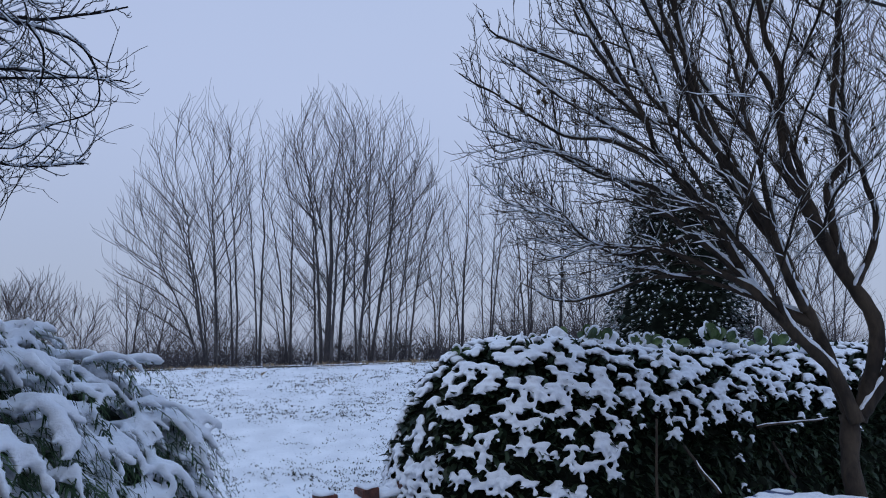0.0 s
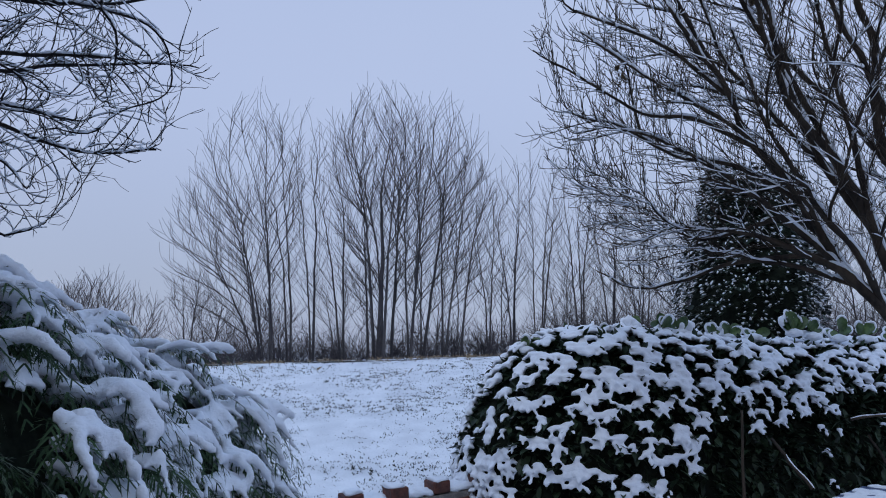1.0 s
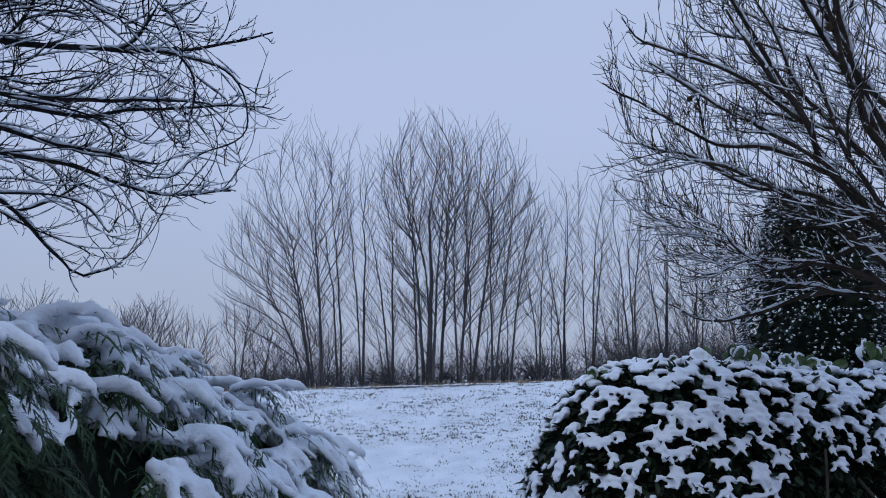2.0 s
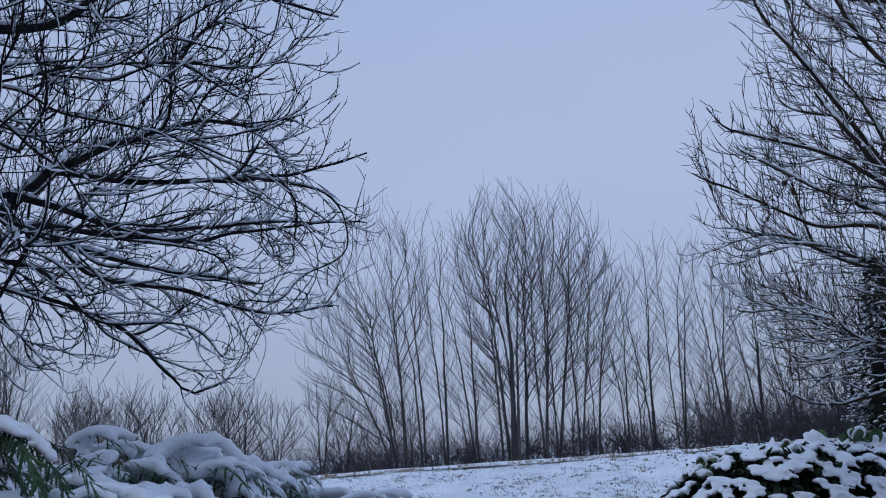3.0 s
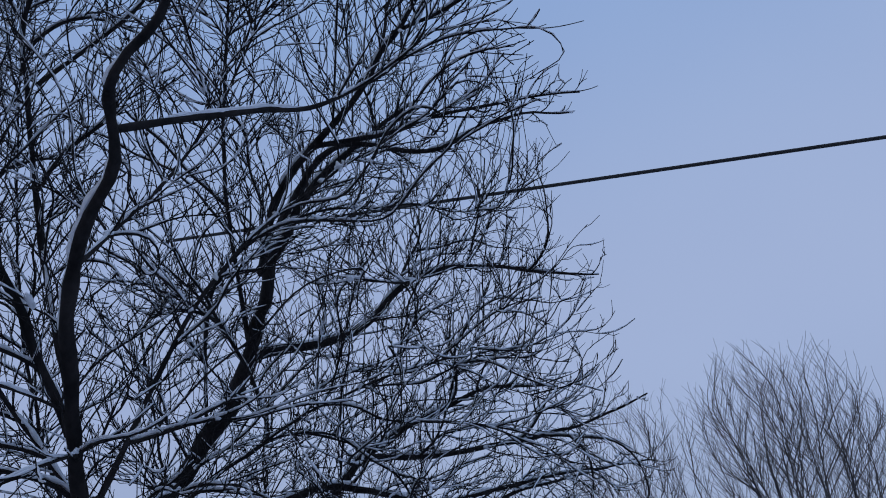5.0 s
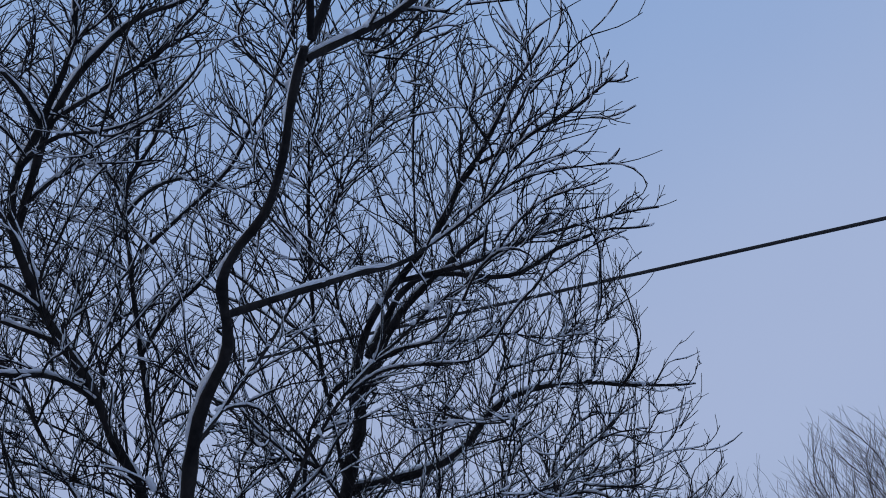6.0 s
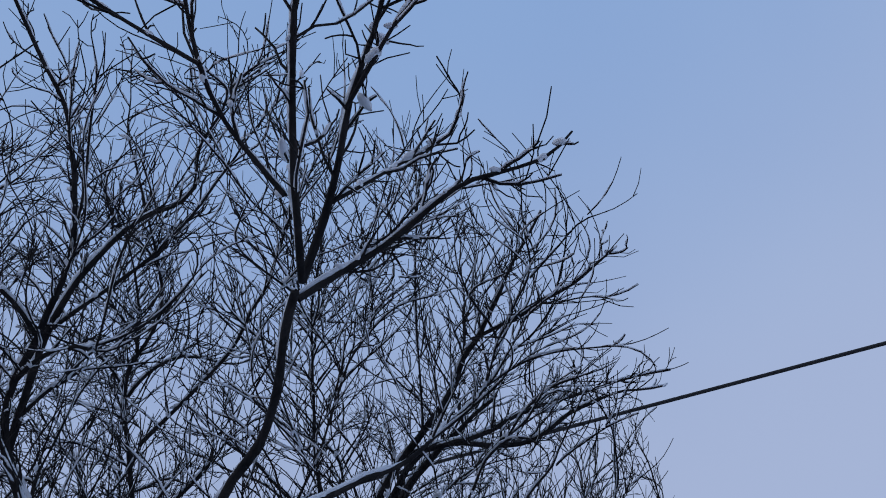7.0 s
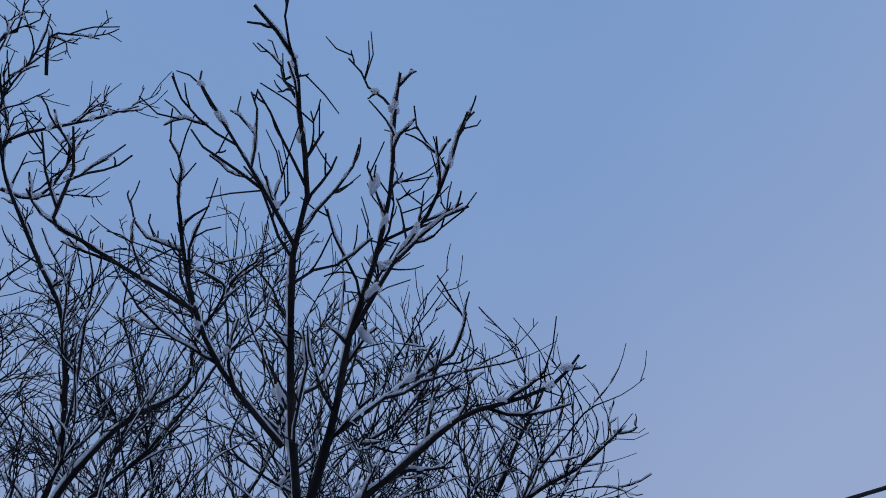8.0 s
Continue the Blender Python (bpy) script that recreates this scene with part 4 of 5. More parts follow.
def scatter(shape, place, axes, size):
    """Many copies of one small shape as one mesh: place (n,3), axes (n,3,3), size (n,3)."""
    v, f = shape
    place, size = np.asarray(place), np.asarray(size)
    V = place[:, None] + np.einsum("vk,nk,nkj->nvj", v, size, axes)
    m = len(v)
    F = []
    if isinstance(f, np.ndarray):
        F = (f[None] + (np.arange(len(place)) * m)[:, None, None]).reshape(-1, f.shape[1])
    else:
        for k in range(len(place)):
            F += [tuple(q + k * m for q in p) for p in f]
    return V.reshape(-1, 3), F


def melted(ob, voxel, smooth=2):
    """Runs lumps of snow together into one soft skin."""
    m = ob.modifiers.new("skin", "REMESH")
    m.mode, m.voxel_size, m.use_smooth_shade = "VOXEL", voxel, True
    k = ob.modifiers.new("soft", "SMOOTH")
    k.factor, k.iterations = 0.5, smooth
    return ob


# ---- laurel hedge ----
HU, HV, H0 = np.array((.902, .431, 0)), np.array((-.431, .902, 0)), np.array((-.1, 4.0, 0))


def hedge_point(u, th, grow=1.0):
    """A point of the clipped hedge's skin: u along it, th from its front foot (0) over the top to the back foot (pi)."""
    end = np.sqrt(np.clip(1 - np.clip((.72 - u) / .72, 0, 1) ** 2.4, 0, 1))
    c, s = np.cos(th), np.sin(th)
    w = .70 * (.25 + .75 * end) * grow
    h = (1.66 + .03 * np.sin(u * 2.1)) * (.35 + .65 * end ** .8) * grow
    v = .27 - w * np.sign(c) * np.abs(c) ** .7
    return H0 + HU * u[..., None] + HV * v[..., None] + np.array((0, 0, 1.0)) * (h * np.abs(s) ** .8)[..., None]


def hedge_normal(u, th):
    a = hedge_point(u + .01, th) - hedge_point(u - .01, th)
    b = hedge_point(u, th + .01) - hedge_point(u, th - .01)
    return unit(cross(a, b))


rng = np.random.default_rng(21)
hedge = thing("laurel_hedge", "clipped dark-green laurel hedge thickly covered with snow", "hedge", "", (1.6, 4.9, 0))
off = np.array((1.6, 4.9, 0))
# inner skin whose dark colour stands for the shade between the leaves
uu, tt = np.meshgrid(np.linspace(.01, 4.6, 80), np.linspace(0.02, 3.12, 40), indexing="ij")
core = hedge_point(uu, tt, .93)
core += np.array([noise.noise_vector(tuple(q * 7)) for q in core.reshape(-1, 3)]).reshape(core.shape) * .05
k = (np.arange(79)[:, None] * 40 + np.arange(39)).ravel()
mesh_object("shade_core", core.reshape(-1, 3) - off, np.stack([k, k + 1, k + 41, k + 40], 1), CORE_SHADE, hedge, "inside coloured dark for shade")


def hedge_spots(n, lo, hi):
    u = rng.uniform(.01, 4.5, n)
    th = np.arccos(rng.uniform(-1, 1, n)) if lo is None else rng.uniform(lo, hi, n)
    return u, th


# leaves all over the near side and the top
u, th = hedge_spots(19000, 0.06, 2.3)
p, nrm = hedge_point(u, th), hedge_normal(u, th)
way = unit(nrm * rng.uniform(.2, 1.0, (len(u), 1)) + rng.normal(0, .55, (len(u), 3)) + np.array((0, 0, -.45)))
ln = rng.uniform(.05, .088, len(u))
V, F = scatter(OVAL, p - off - nrm * rng.uniform(.0, .07, (len(u), 1)), frames(way, (.1, .2, 1)), np.stack([ln, ln * rng.uniform(.42, .55, len(u)), ln], 1))
mesh_object("leaves", V, F, LEAF, hedge, "glossy dark-green laurel leaves", kind="stuff")

# snow lying on the shoots: whorls of leaf-shaped pads, many above and few low on the sides
cols, rows = np.concatenate([(.008, .022, .042), np.arange(.075, 4.5, .068)]), np.linspace(.2, 2.5, 42)
u, th = np.meshgrid(cols, rows, indexing="ij")
u = (u + (np.arange(len(rows)) % 2) * .037 * np.clip(u / .2, .1, 1) + rng.normal(0, .034, u.shape) * np.clip(u / .2, .04, 1)).ravel().clip(.003, 4.5)
th = (th + rng.normal(0, .045, th.shape)).ravel()
p, nrm = hedge_point(u, th, 1.01), hedge_normal(u, th)
patch = np.array([noise.noise(tuple(q * 5.0)) for q in p])
low = .34 + 1.6 * np.clip(u - .55, 0, .50)
keep = rng.random(len(u)) < np.clip((p[:, 2] - low) * 3.2, 0.03, 1) * np.clip(1.16 + .3 * patch + .35 * (nrm[:, 2] - .3) - .36 * np.clip(u - 1.25, 0, 2) + .3 * (u < .6), .12, .99)
u, th, p, nrm = u[keep], th[keep], p[keep], nrm[keep]
pl, ax, sz = [], [], []
flat = np.array((1, 1, 0))
for q, m, along in zip(p, nrm, u):
    scale = rng.uniform(.55, 1.0) * (1.08 if along < .9 else 1)
    side = unit(cross(m, (0, 0, 1.0)) + 1e-6)
    out = unit(m * flat + np.array((0, 0, .25 * m[2])) + 1e-6)
    droop = rng.uniform(3, 16)
    # a shoot stands out from the hedge: a soft pad with leaf tips drooping round its outer edge
    down = np.array((0, 0, -(1 - .75 * max(m[2], 0))))
    lie = unit(out + .9 * down + rng.normal(0, .15, 3))
    f = frames(lie[None], unit(m + np.array((0, 0, .8))))[0]
    pl.append(q + m * .012)
    ax.append(f)
    sz.append((.021 * scale, .044 * scale * rng.uniform(.7, 1.4), .015 * scale))
    for _ in range(rng.integers(3, 7)):
        a = rng.normal(0, 1.1)
        reach = rng.uniform(.022, .048) * scale
        d = unit(f[0] * math.cos(a) + f[1] * math.sin(a) * 1.25)
        pl.append(q + m * .010 + d * reach + np.array((0, 0, -.35 * reach - rng.uniform(0, .008))))
        ax.append(frames(unit(d + np.array((0, 0, -.35)))[None], unit(m + np.array((0, 0, .8))))[0])
        k = rng.uniform(.75, 1.2) * scale
        sz.append((.024 * k, .0115 * k, .009 * k))
    if m[2] > .45:
        pl.append(q + np.array((0, 0, .006)))
        ax.append(np.eye(3))
        sz.append((.045 * scale, .045 * scale, .015))
V, F = scatter(ICO_SMALL, np.array(pl) - off, np.array(ax), np.array(sz))
melted(mesh_object("snow", V, F, SNOW, hedge, "thick pads of snow on the leaves", kind="stuff"), .0082, 1)

# upright shoots along the top
V, F, SV, SA, SS = [], [], [], [], []
for x, y, z, n_leaf, size, tall in ((.10, 4.5, 1.585, 3, .085, 1), (.41, 4.58, 1.64, 2, .075, 1), (.52, 4.6, 1.655, 3, .085, 1), (.68, 4.6, 1.68, 3, .10, 1), (.86, 4.6, 1.69, 5, .11, 1), (.95, 4.62, 1.68, 4, .10, 0),
                                 (1.13, 4.7, 1.66, 3, .085, 1), (1.23, 4.72, 1.66, 4, .09, 0), (1.40, 4.8, 1.66, 3, .09, 0), (1.66, 4.9, 1.69, 6, .12, 1), (1.78, 4.93, 1.67, 4, .10, 0), (1.95, 5.0, 1.66, 4, .10, 0), (2.15, 5.1, 1.66, 5, .11, 1), (2.35, 5.15, 1.66, 4, .10, 0)):
    sl, sa, ss = [], [], []
    for a in rng.uniform(-.4, .4) + np.linspace(.35, 2.8, n_leaf):
        d = unit(np.array((math.cos(a) * .8, rng.normal(0, .25), (1.15 if tall else .6) * (.45 + .6 * math.sin(a)))))
        b = np.array((x, y, z + .02)) + rng.normal(0, .010, 3)
        f = frames(d[None], unit(np.array((math.cos(a) * -.5 + rng.normal(0, .3), -1, .35))))[0]
        s = size * rng.uniform(.62, 1.0)
        sl.append(b), sa.append(f), ss.append((s, s * .95, s))
        # snow rimming the upper edge of the leaf
        if rng.random() < .75:
            for g in np.linspace(-1.7, 1.2, 9) * rng.choice((-1, 1)):
                SV.append(b + f[0] * s * (.55 + .46 * math.cos(g)) + f[1] * s * .32 * math.sin(g) - f[2] * s * .05)
                SA.append(f), SS.append((.010, .010, .009))
    stem = np.array(((x, y, z - .10), (x, y, z - .03), (x, y, z + .035)))
    shoot = mesh_object("shoot", *tubes([(stem - off, np.array((.005, .004, .003)), 6)]), LEAF_LIGHT, hedge, "upright green laurel shoot")
    for q, f, k in zip(sl, sa, ss):
        mesh_object("leaf", *scatter(ROUND, np.array([q]) - off, np.array([f]), np.array([k])), LEAF_LIGHT, shoot)
    SV.append(np.array((x, y, z + .005))), SA.append(np.eye(3)), SS.append((.06, .05, .03))
SV += [np.array((.665, 4.59, 1.735)), np.array((.69, 4.59, 1.71)), np.array((.98, 4.62, 1.72))]
SA += [np.eye(3)] * 3
SS += [(.05, .04, .055), (.05, .045, .06), (.05, .04, .05)]
V, F = scatter(ICO_SMALL, np.array(SV) - off, np.array(SA), np.array(SS))
melted(mesh_object("shoot_snow", V, F, SNOW, hedge, "snow rims on the shoots", kind="stuff"), .0065, 1)

# thin dead stems before the hedge
stick_paths = []
for a, b, r in (((.95, 3.72, .62), (1.0, 3.80, 1.32), .009), ((1.22, 3.64, 1.02), (1.12, 3.78, 1.20), .010), ((1.58, 3.7, 1.08), (1.53, 3.78, 1.22), .007), ((1.43, 3.72, 1.30), (1.74, 3.70, 1.34), .007)):
    w = np.linspace(0, 1, 7)[:, None]
    stick_paths.append((np.array(a) + (np.array(b) - np.array(a)) * w + np.cumsum(rng.normal(0, .004, (7, 3)), 0) - off, np.linspace(r, r * .6, 7), 6))
for q in stick_paths:
    mesh_object("bare_stem", *tubes([q]), BARK_BROWN, hedge, "bare brown stem")
mesh_object("stem_snow", *tubes(snow_on([(p, r) for p, r, _ in stick_paths], rng, 1.0, .0004, most=.0035)), SNOW, hedge, "snow on the stems", kind="stuff")

# ---- cypress hedge ----
LOBES = (((-1.53, 1.05, 1.33), (.82, .70, .61)), ((-1.76, 2.1, .84), (1.0, .85, 1.02)), ((-1.78, 3.15, .84), (.98, .76, .92)), ((-2.4, 2.0, .9), (.9, 1.5, .95)))
cypress = thing("cypress_hedge", "drooping dark-green cypress bush bowed under heavy wet snow", "bush", "", (-1.7, 2.1, 0))
off = np.array((-1.7, 2.1, 0))
# lobes coloured near-black to paint in the shade behind the sprays
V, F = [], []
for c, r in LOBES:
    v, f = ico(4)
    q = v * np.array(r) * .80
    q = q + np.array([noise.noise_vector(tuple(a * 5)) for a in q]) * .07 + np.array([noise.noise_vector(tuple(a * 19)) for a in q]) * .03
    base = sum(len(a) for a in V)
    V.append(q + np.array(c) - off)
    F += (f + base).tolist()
# extra dark bulge on the near side, put in as a shaded hollow
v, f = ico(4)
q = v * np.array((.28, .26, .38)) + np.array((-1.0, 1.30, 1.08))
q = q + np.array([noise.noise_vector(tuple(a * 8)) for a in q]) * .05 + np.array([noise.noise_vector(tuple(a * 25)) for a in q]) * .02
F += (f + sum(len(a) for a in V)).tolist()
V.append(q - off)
mesh_object("shade_core", np.vstack(V), F, CORE_SHADE, cypress, "inside coloured dark for shade")


def out_of_others(q, skip):
    return all((((q - np.array(c)) / np.array(r)) ** 2).sum() > .86 for i, (c, r) in enumerate(LOBES) if i != skip)


needles_v, needles_f = [], []
pads, pad_ax, pad_sz = [], [], []


def spray(q, flat, L, m, drop, snowy, rich):
    """One drooping, comb-edged spray; snow lies along its upper side."""
    n = 8
    s = np.linspace(0, 1, n)[:, None]
    spine = q + flat * L * s * (1 - .22 * s) + np.array((0, 0, 1.0)) * L * ((.18 + .45 * m[2]) * s - drop * s ** 2)
    t = unit(np.gradient(spine, axis=0))
    side = unit(cross(t, (0, 0, 1.0)))
    upv = cross(side, t)
    for i in range(1, n):
        for sub in ((0, .25, .5, .75) if rich else (.3,)):
            for sg in (-1, 1):
                b0 = spine[i - 1] + (spine[i] - spine[i - 1]) * sub
                ll = rng.uniform(.026, .056) * (1.2 - .5 * i / n) * (.74 if rich else 1.35)
                d = unit(t[i] * rng.uniform(.8, 1.3) + side[i] * sg * rng.uniform(.45, .8) + upv[i] * rng.normal(0, .22))
                w = side[i] * (.0022 if rich else .0030)
                e1, e2 = b0 + d * ll * .55, b0 + d * ll + np.array((0, 0, -.2 * ll))
                k = len(needles_v)
                needles_v.extend([b0 - w, b0 + w, e1 + w, e1 - w, e2])
                needles_f.extend([(k, k + 1, k + 2, k + 3), (k + 3, k + 2, k + 4)])
                for z in ((.3, .55, .8) if q[1] < 1.6 else (.55,)):
                    for sg2 in (-1, 1):
                        b1 = b0 + d * ll * z
                        d2 = unit(d + cross(upv[i], d) * sg2 * rng.uniform(.5, .8))
                        k = len(needles_v)
                        needles_v.extend([b1 - d * (.0022 if rich else .0032), b1 + d * (.0022 if rich else .0032), b1 + d2 * ll * .40 * (1.3 - z)])
                        needles_f.append((k, k + 1, k + 2))
    if not snowy:
        return
    reach, fat = rng.uniform(.45, .80), rng.uniform(.75, 1.25) * (.78 if q[1] < 1.6 else 1)
    for z in np.linspace(.04, reach, 7):
        f = z * (n - 1)
        i = min(int(f), n - 2)
        b0 = spine[i] + (spine[i + 1] - spine[i]) * (f - i)
        wid = rng.uniform(.016, .026) * (1.2 - .65 * z / reach) * fat
        th = rng.uniform(.015, .025) * (1.1 - .4 * z) * fat
        pads.append(b0 + upv[i] * th * .6 + side[i] * rng.normal(0, .004))
        pad_ax.append(np.stack([t[i], side[i], upv[i]]))
        pad_sz.append((L / 10, wid, th))
        if rng.random() < .45:
            sg = rng.choice((-1, 1))
            pads.append(b0 + side[i] * sg * wid * rng.uniform(.8, 1.4) + t[i] * .02 - np.array((0, 0, rng.uniform(0, .012))))
            pad_ax.append(frames(unit(t[i] + side[i] * sg * .6)[None], upv[i])[0])
            pad_sz.append((wid * 1.1, wid * .42, th * .6))


for li, (c, r) in enumerate(LOBES):
    todo = (460, 600, 490, 230)[li]
    while todo:
        n0 = unit(rng.normal(size=3))
        if n0[2] < -.35:
            continue
        back = n0[0] < -.35
        q = np.array(c) + n0 * np.array(r)
        todo -= 1
        under = li == 0 and n0[0] > -.2 and (q[2] < 1.60 - 1.0 * max(q[1] - 1.1, 0) or (q[1] < 1.02 and q[0] > -1.25))
        if not out_of_others(q, li) or q[2] < .3 or under:
            continue
        m = unit(n0 / np.array(r))
        flat = unit(np.array((m[0] + (-.25 if back else .30), m[1] * .8 - .12, 0)) + rng.normal(0, .25, 3) * (1, 1, 0))
        L = rng.uniform(.22, .44) if li else rng.uniform(.20, .34)
        drop = rng.uniform(.7, 1.15) + .25 * (1 - m[2])
        q = q - m * rng.uniform(.05, .2)
        tip = q + flat * L * .8 + np.array((0, 0, L * (.18 + .45 * m[2] - drop)))
        if li == 0 and tip[0] > -1.2 and (tip[2] < 1.55 - 1.0 * max(tip[1] - 1.1, 0)) and rng.random() < .93:
            continue
        laden = not under and rng.random() < np.clip(.60 + .5 * m[2], .36, .96)
        across = cross(flat, (0, 0, 1.0))
        fan = rng.integers(3, 6)
        # a bough: a fan of sprays from one stem, with a soft heap of snow where they part
        for a in np.linspace(-.62, .62, fan) + rng.normal(0, .08, fan):
            spray(q + across * math.sin(a) * .03, flat * math.cos(a) + across * math.sin(a), L * rng.uniform(.75, 1.05) * (1 - .25 * abs(a)), m,
                  drop * rng.uniform(.9, 1.15), laden and rng.random() < .58, q[1] < 1.55 and not back)
        if laden:
            for z in (.08, .20):
                pads.append(q + flat * L * z + np.array((0, 0, L * ((.18 + .45 * m[2]) * z - drop * z * z) + .012)) + across * rng.normal(0, .012))
                pad_ax.append(frames((flat + np.array((0, 0, .18 + .45 * m[2] - 2 * drop * z)))[None], (0, 0, 1))[0])
                pad_sz.append((L * .12, rng.uniform(.020, .036) * (.7 if q[1] < 1.6 else 1), rng.uniform(.014, .022) * (.8 if q[1] < 1.6 else 1)))
# snowless sprays over the dark bulge that stands for the shaded hollow
for _ in range(16):
    n0 = unit(np.array((rng.uniform(-.2, 1), rng.uniform(-1, .6), rng.uniform(-.8, .9))))
    spray(np.array((-1.0, 1.30, 1.08)) + n0 * np.array((.26, .24, .36)), unit(n0 * np.array((1, 1, 0)) + np.array((.2, 0, 0))), rng.uniform(.08, .16), n0, rng.uniform(.7, 1.2), False, True)
mesh_object("foliage", np.array(needles_v) - off, needles_f, NEEDLE, cypress, "feathery green sprays", smooth=False, kind="stuff")
pads, pad_ax, pad_sz = np.array(pads), np.array(pad_ax), np.array(pad_sz)
# no snow round the bulge, so its painted shade stays dark
bare = (pads[:, 0] > -1.25) & (pads[:, 1] < 1.6) & (pads[:, 2] < 1.57 - .9 * np.clip(pads[:, 1] - 1.15, 0, 1))
bare |= (pads[:, 0] > -1.6) & (pads[:, 1] < 2.0) & (pads[:, 0] < -.67 - .55 * (pads[:, 1] - 1.29)) & (pads[:, 2] < 1.53 - .1 * (pads[:, 1] - 1.3))
pads, pad_ax, pad_sz = pads[~bare], pad_ax[~bare], pad_sz[~bare]
close = pads[:, 1] < 1.95
for pick, voxel in ((close, .0095), (~close, .0128)):
    V, F = scatter(ICO_SMALL, pads[pick] - off, pad_ax[pick], pad_sz[pick])
    melted(mesh_object("snow", V, F, SNOW, cypress, "thick soft snow weighing down the sprays", kind="stuff"), voxel, 1)


# ---- ivy-clad stump ----
def ivy_column(x, y, height, radius):
    rng = np.random.default_rng(41)
    z0 = float(ground_height(x, y))
    top = thing("ivy_clad_trunk", "old trunk wholly clad in dark ivy flecked with snow", "tree", "", (x, y, z0))
    z = np.linspace(-.05, height * .93, 16)
    path = np.stack([.1 * np.sin(z), .08 * np.cos(z * 1.3), z], 1)
    mesh_object("trunk", *tubes([(path, np.linspace(.14, .08, 16), 10)]), BARK, top)
    # dark filler: its colour gives the shade seen between ivy leaves
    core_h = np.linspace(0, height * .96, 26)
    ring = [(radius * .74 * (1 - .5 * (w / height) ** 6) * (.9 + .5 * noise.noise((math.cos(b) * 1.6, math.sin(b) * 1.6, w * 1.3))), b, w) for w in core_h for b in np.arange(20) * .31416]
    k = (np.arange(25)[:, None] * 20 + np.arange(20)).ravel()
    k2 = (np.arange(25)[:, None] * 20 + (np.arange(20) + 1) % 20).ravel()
    mesh_object("ivy_shade_core", [(g * math.cos(b), g * math.sin(b), w) for g, b, w in ring], np.stack([k, k2, k2 + 20, k + 20], 1), CORE_SHADE, top, "inside coloured dark for shade")
    n = 10000
    h = rng.uniform(0, 1, n) ** .9 * height
    a = rng.uniform(0, 6.283, n)
    prof = radius * (1.0 - .45 * (h / height) ** 9) * (.86 + .34 * np.array([noise.noise((math.cos(q) * 1.6, math.sin(q) * 1.6, w * 1.3)) for q, w in zip(a, h)]))
    rr = prof * np.sqrt(rng.uniform(.35, 1.15, n))
    p = np.stack([rr * np.cos(a), rr * np.sin(a), h], 1)
    out = unit(np.stack([np.cos(a), np.sin(a), np.full(n, -.35)], 1) + rng.normal(0, .4, (n, 3)))
    s = rng.uniform(.04, .065, n)
    V, F = scatter(OVAL, p, frames(out, (0, .1, 1)), np.stack([s, s * 1.0, s], 1))
    mesh_object("ivy", V, F, IVY, top, "dark glossy ivy leaves", kind="stuff")
    pick = (rr > prof * .80) & (np.array([noise.noise(tuple(q * 3.0)) for q in p]) > -.42)
    V, F = scatter(ICO_SMALL, p[pick] + out[pick] * .045 + (0, 0, .012), frames(out[pick], (0, .1, 1)), np.stack([s[pick] * .36, s[pick] * .17, s[pick] * .11], 1) * rng.uniform(.35, 1.15, (pick.sum(), 1)))
    mesh_object("snow", V, F, SNOW, top, "flecks of snow", kind="stuff")
    return top


ivy_column(2.02, 6.7, 3.10, .60)


# ---- brick garden wall ----
def brick_mesh(l, w, h, name):
    bm = bmesh.new()
    bmesh.ops.create_cube(bm, size=1)
    bmesh.ops.scale(bm, vec=(l, w, h), verts=bm.verts)
    bmesh.ops.bevel(bm, geom=bm.edges[:], offset=.004, segments=1, affect="EDGES")
    me = bpy.data.meshes.new(name)
    bm.to_mesh(me)
    bm.free()
    me.materials.append(BRICK)
    return me


rng = np.random.default_rng(51)
wall = thing("garden_wall", "low red-brick garden wall with a toothed snow-capped top", "wall", "", (-.715, 3.99, .004))
tagged(wall, kind="structure")
wall.rotation_euler = (0, radians(-3.6), radians(32))
bm = bmesh.new()
bmesh.ops.create_cube(bm, size=1)
bmesh.ops.scale(bm, vec=(1.88, .19, .87), verts=bm.verts)
bmesh.ops.translate(bm, vec=(0, 0, .435), verts=bm.verts)
part("mortar", bm, MORTAR, wall, "pale mortar core")
long_brick, head_brick = brick_mesh(.215, .205, .065, "stretcher"), brick_mesh(.092, .105, .056, "header")
for row in range(11):
    for i in range(8):
        o = new("brick", long_brick)
        o.parent = wall
        o.location = (-.84 + i * .225 + (row % 2) * .112, rng.normal(0, .002), .045 + row * .0765)
        o.rotation_euler = (0, 0, rng.normal(0, .006))
for i in range(7):
    o = new("brick", head_brick)
    o.parent = wall
    o.location = (-.675 + i * .225, rng.normal(0, .003) - .045, .905)
    o.rotation_euler = (0, 0, rng.normal(0, .02))
pl, sz = [], []
for x in np.arange(-.90, .92, .026):
    tooth = abs(((x + .675 + .1125) % .225) - .1125) < .040
    for y in (-.070, -.025, .025, .070):
        pl.append((x + rng.normal(0, .005), y * (.45 if tooth else 1) - .045 * tooth, (.938 if tooth else .884) + rng.normal(0, .003)))
        sz.append((.021, .032, rng.uniform(.010, .018) if tooth else rng.uniform(.018, .026)))
V, F = scatter(ICO_SMALL, np.array(pl), np.broadcast_to(np.eye(3), (len(pl), 3, 3)), np.array(sz))
melted(mesh_object("snow", V, F, SNOW, wall, "snow caps between and on the raised bricks", kind="stuff"), .012, 1)


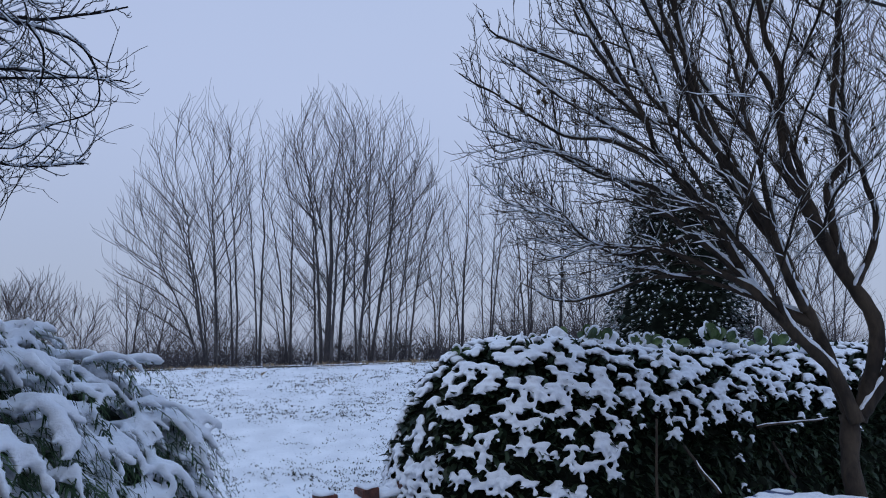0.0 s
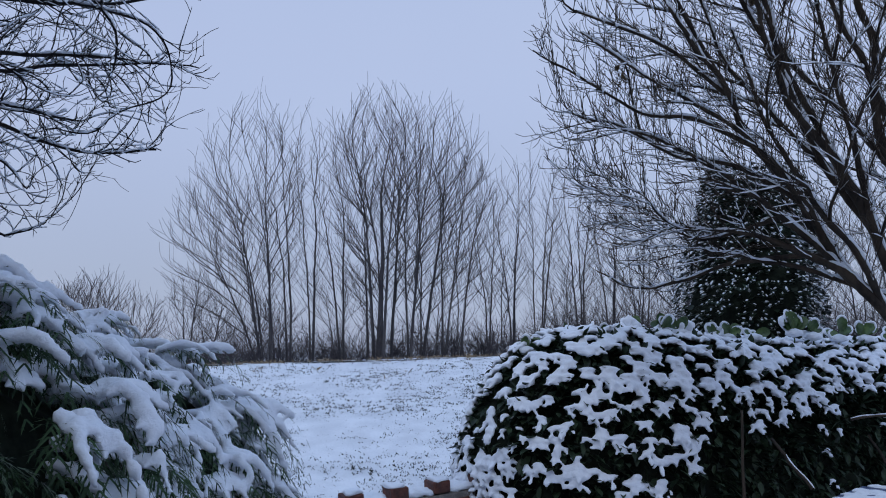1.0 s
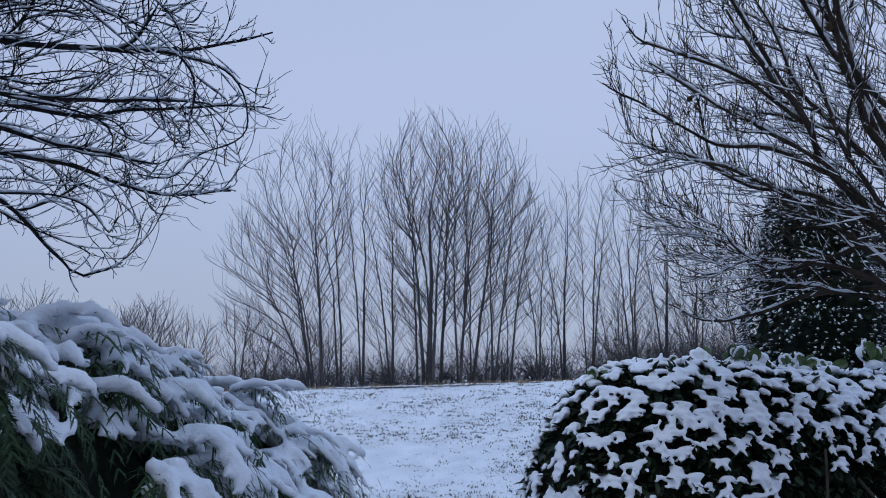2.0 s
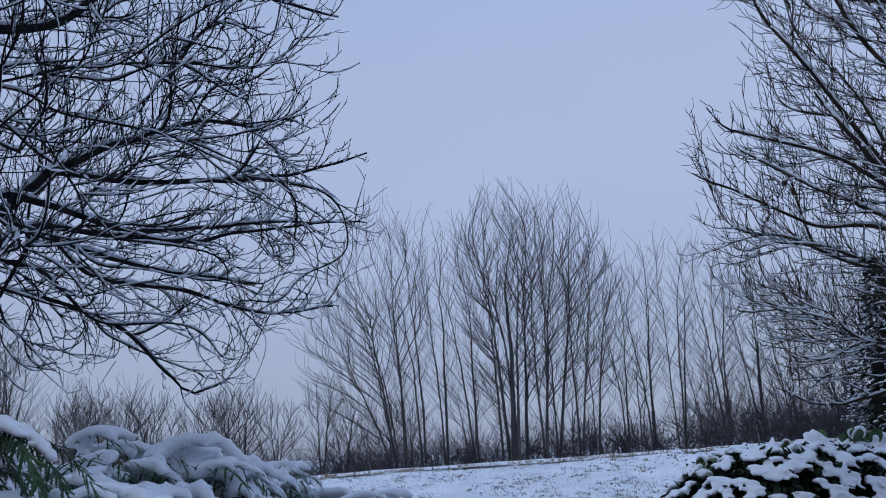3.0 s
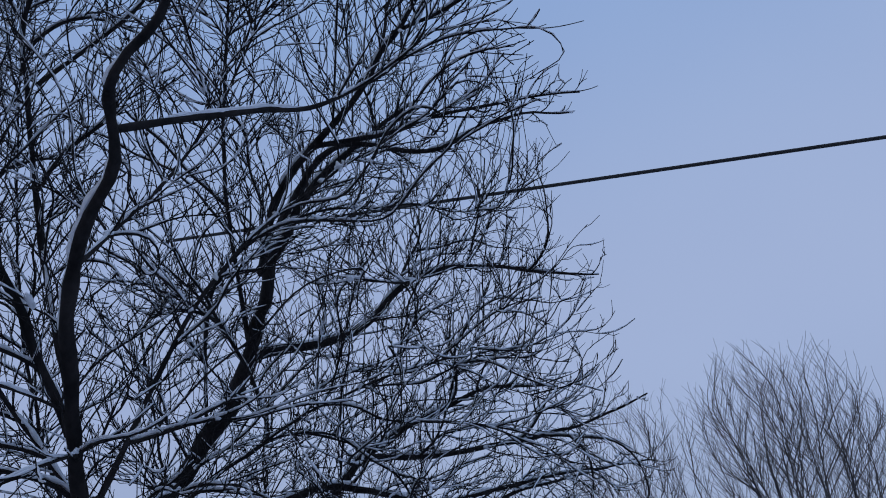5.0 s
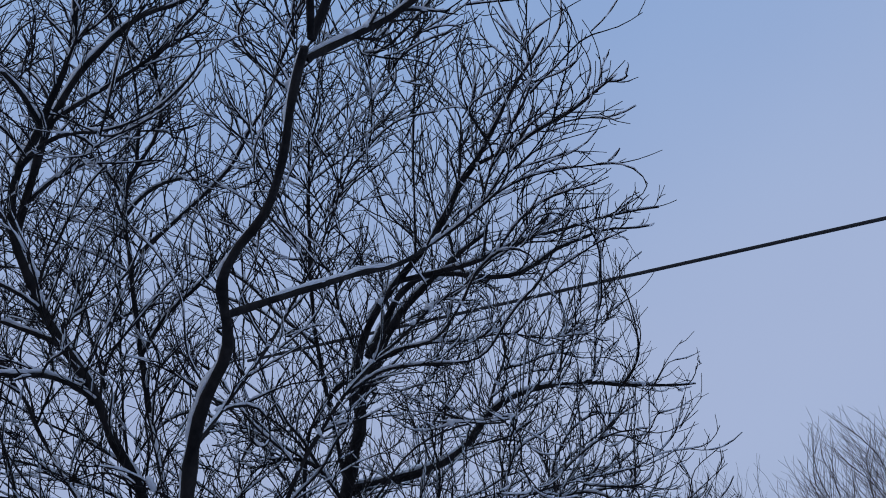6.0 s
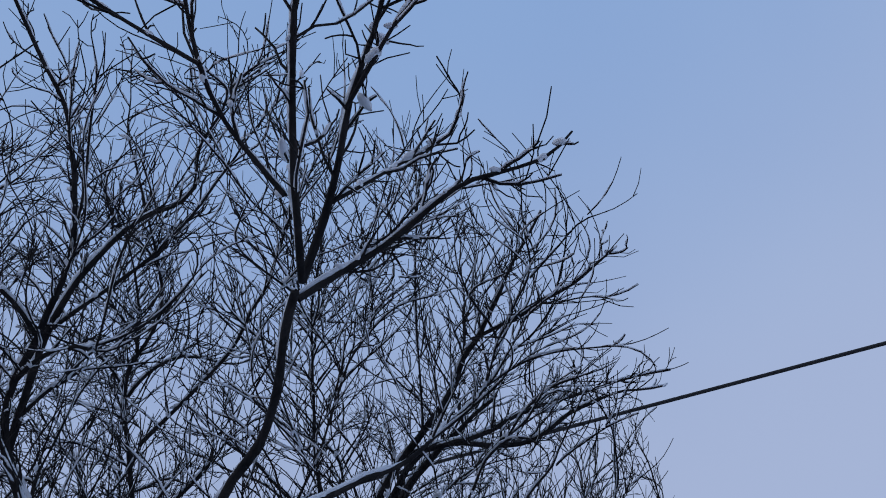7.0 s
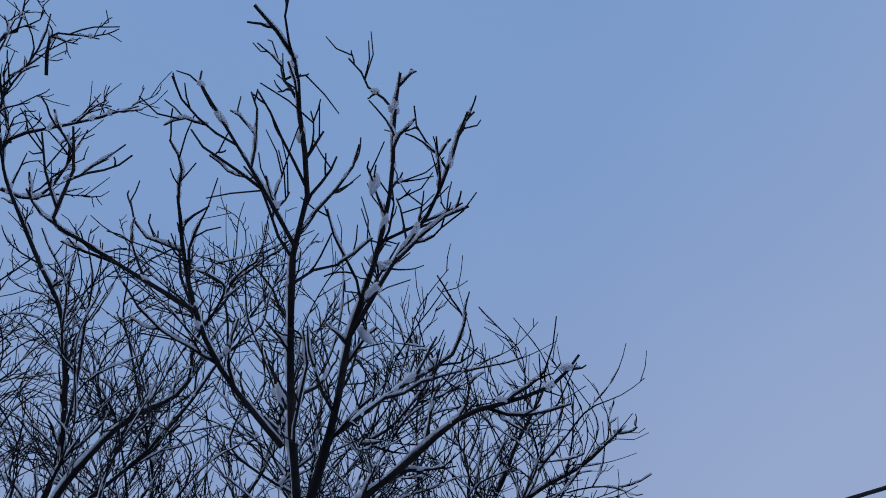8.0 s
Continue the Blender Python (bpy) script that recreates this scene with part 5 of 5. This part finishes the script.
# ---- blue wheeled bin ----
def box(bm, sx, sy, sz, at, taper=1.0, bevel=.01):
    v = bmesh.ops.create_cube(bm, size=1)["verts"]
    for q in v:
        k = 1 if q.co.z > 0 else taper
        q.co = Vector((q.co.x * sx * k + at[0], q.co.y * sy * k + at[1], q.co.z * sz + at[2]))
    if bevel:
        bmesh.ops.bevel(bm, geom=list({e for q in v for e in q.link_edges}), offset=bevel, segments=2, affect="EDGES")


wheeled_bin = thing("wheelie_bin", "blue plastic wheelie bin with a snow-covered lid beside the tree", "bin", "", (1.49, 3.42, -.0))
wheeled_bin.rotation_euler = (0, 0, radians(-40))
wheeled_bin.scale = (.86, .86, .955)
bm = bmesh.new()
box(bm, .56, .66, .94, (0, 0, .53), .80, .02)
box(bm, .60, .70, .045, (0, 0, .985), 1, .012)
part("body", bm, BLUE_PLASTIC, wheeled_bin, smooth=False)
bm = bmesh.new()
box(bm, .60, .72, .05, (0, 0, 1.035), 1, .02)
box(bm, .44, .5, .02, (0, -.03, 1.065), .9, .008)
bin_lid = part("lid", bm, BLUE_PLASTIC, wheeled_bin, "hinged blue lid")
mesh_object("handle", *tubes([(np.array([(-.24, .38, 1.0), (0, .40, 1.0), (.24, .38, 1.0)]), np.full(3, .016), 8)]), BLUE_PLASTIC, bin_lid)
for sx in (-.25, .25):
    w = np.array([(sx - .03, .27, .10), (sx + .03, .27, .10)])
    mesh_object("wheel", *tubes([(w, np.array((.10, .10)), 20)]), RUBBER, wheeled_bin, "black rubber wheel", smooth=False)
pl, sz = [], []
for _ in range(170):
    x, y = rng.uniform(-.24, .24), rng.uniform(-.30, .30)
    pl.append((x, y, 1.068 + .008 * rng.random()))
    sz.append((rng.uniform(.03, .05), rng.uniform(.03, .05), rng.uniform(.008, .018)))
V, F = scatter(ICO_SMALL, np.array(pl), np.broadcast_to(np.eye(3), (len(pl), 3, 3)), np.array(sz))
melted(mesh_object("snow", V, F, SNOW, wheeled_bin, "snow on the lid", kind="stuff"), .010, 3)

# ---- timber store behind the hedge ----
store = thing("garden_store", "brown timber garden store with snow on its flat roof", "shed", "", (3.75, 6.4, 0))
bm = bmesh.new()
box(bm, 1.26, .86, 1.30, (0, 0, .65), 1, 0)
part("carcass", bm, TIMBER, store)
for i in range(10):
    bm = bmesh.new()
    box(bm, 1.32, .02, .125, (0, -.445, .07 + i * .13), 1, .004)
    part("board", bm, TIMBER, store)
bm = bmesh.new()
box(bm, 1.44, 1.02, .04, (0, 0, 1.32), 1, .006)
part("roof", bm, TIMBER, store)
pl, sz = [], []
for _ in range(420):
    pl.append((rng.uniform(-.68, .68), rng.uniform(-.48, .48), 1.36))
    sz.append((rng.uniform(.05, .09), rng.uniform(.05, .09), rng.uniform(.03, .05)))
V, F = scatter(ICO_SMALL, np.array(pl), np.broadcast_to(np.eye(3), (len(pl), 3, 3)), np.array(sz))
melted(mesh_object("snow", V, F, SNOW, store, "snow on the roof", kind="stuff"), .026, 3)

# ---- overhead cable ----
A, B = np.array((-1.90, 4.606, 5.124)), np.array((1.245, 5.478, 4.743))
s = np.linspace(-1.0, 4.2, 60)[:, None]
line = A + (B - A) * s
cable = mesh_object("overhead_cable", *tubes([(line - line[0], np.full(60, .0138), 8)]), CABLE, None, "thick black overhead cable across the garden")
cable.location = line[0]
tagged(cable, category="cable")
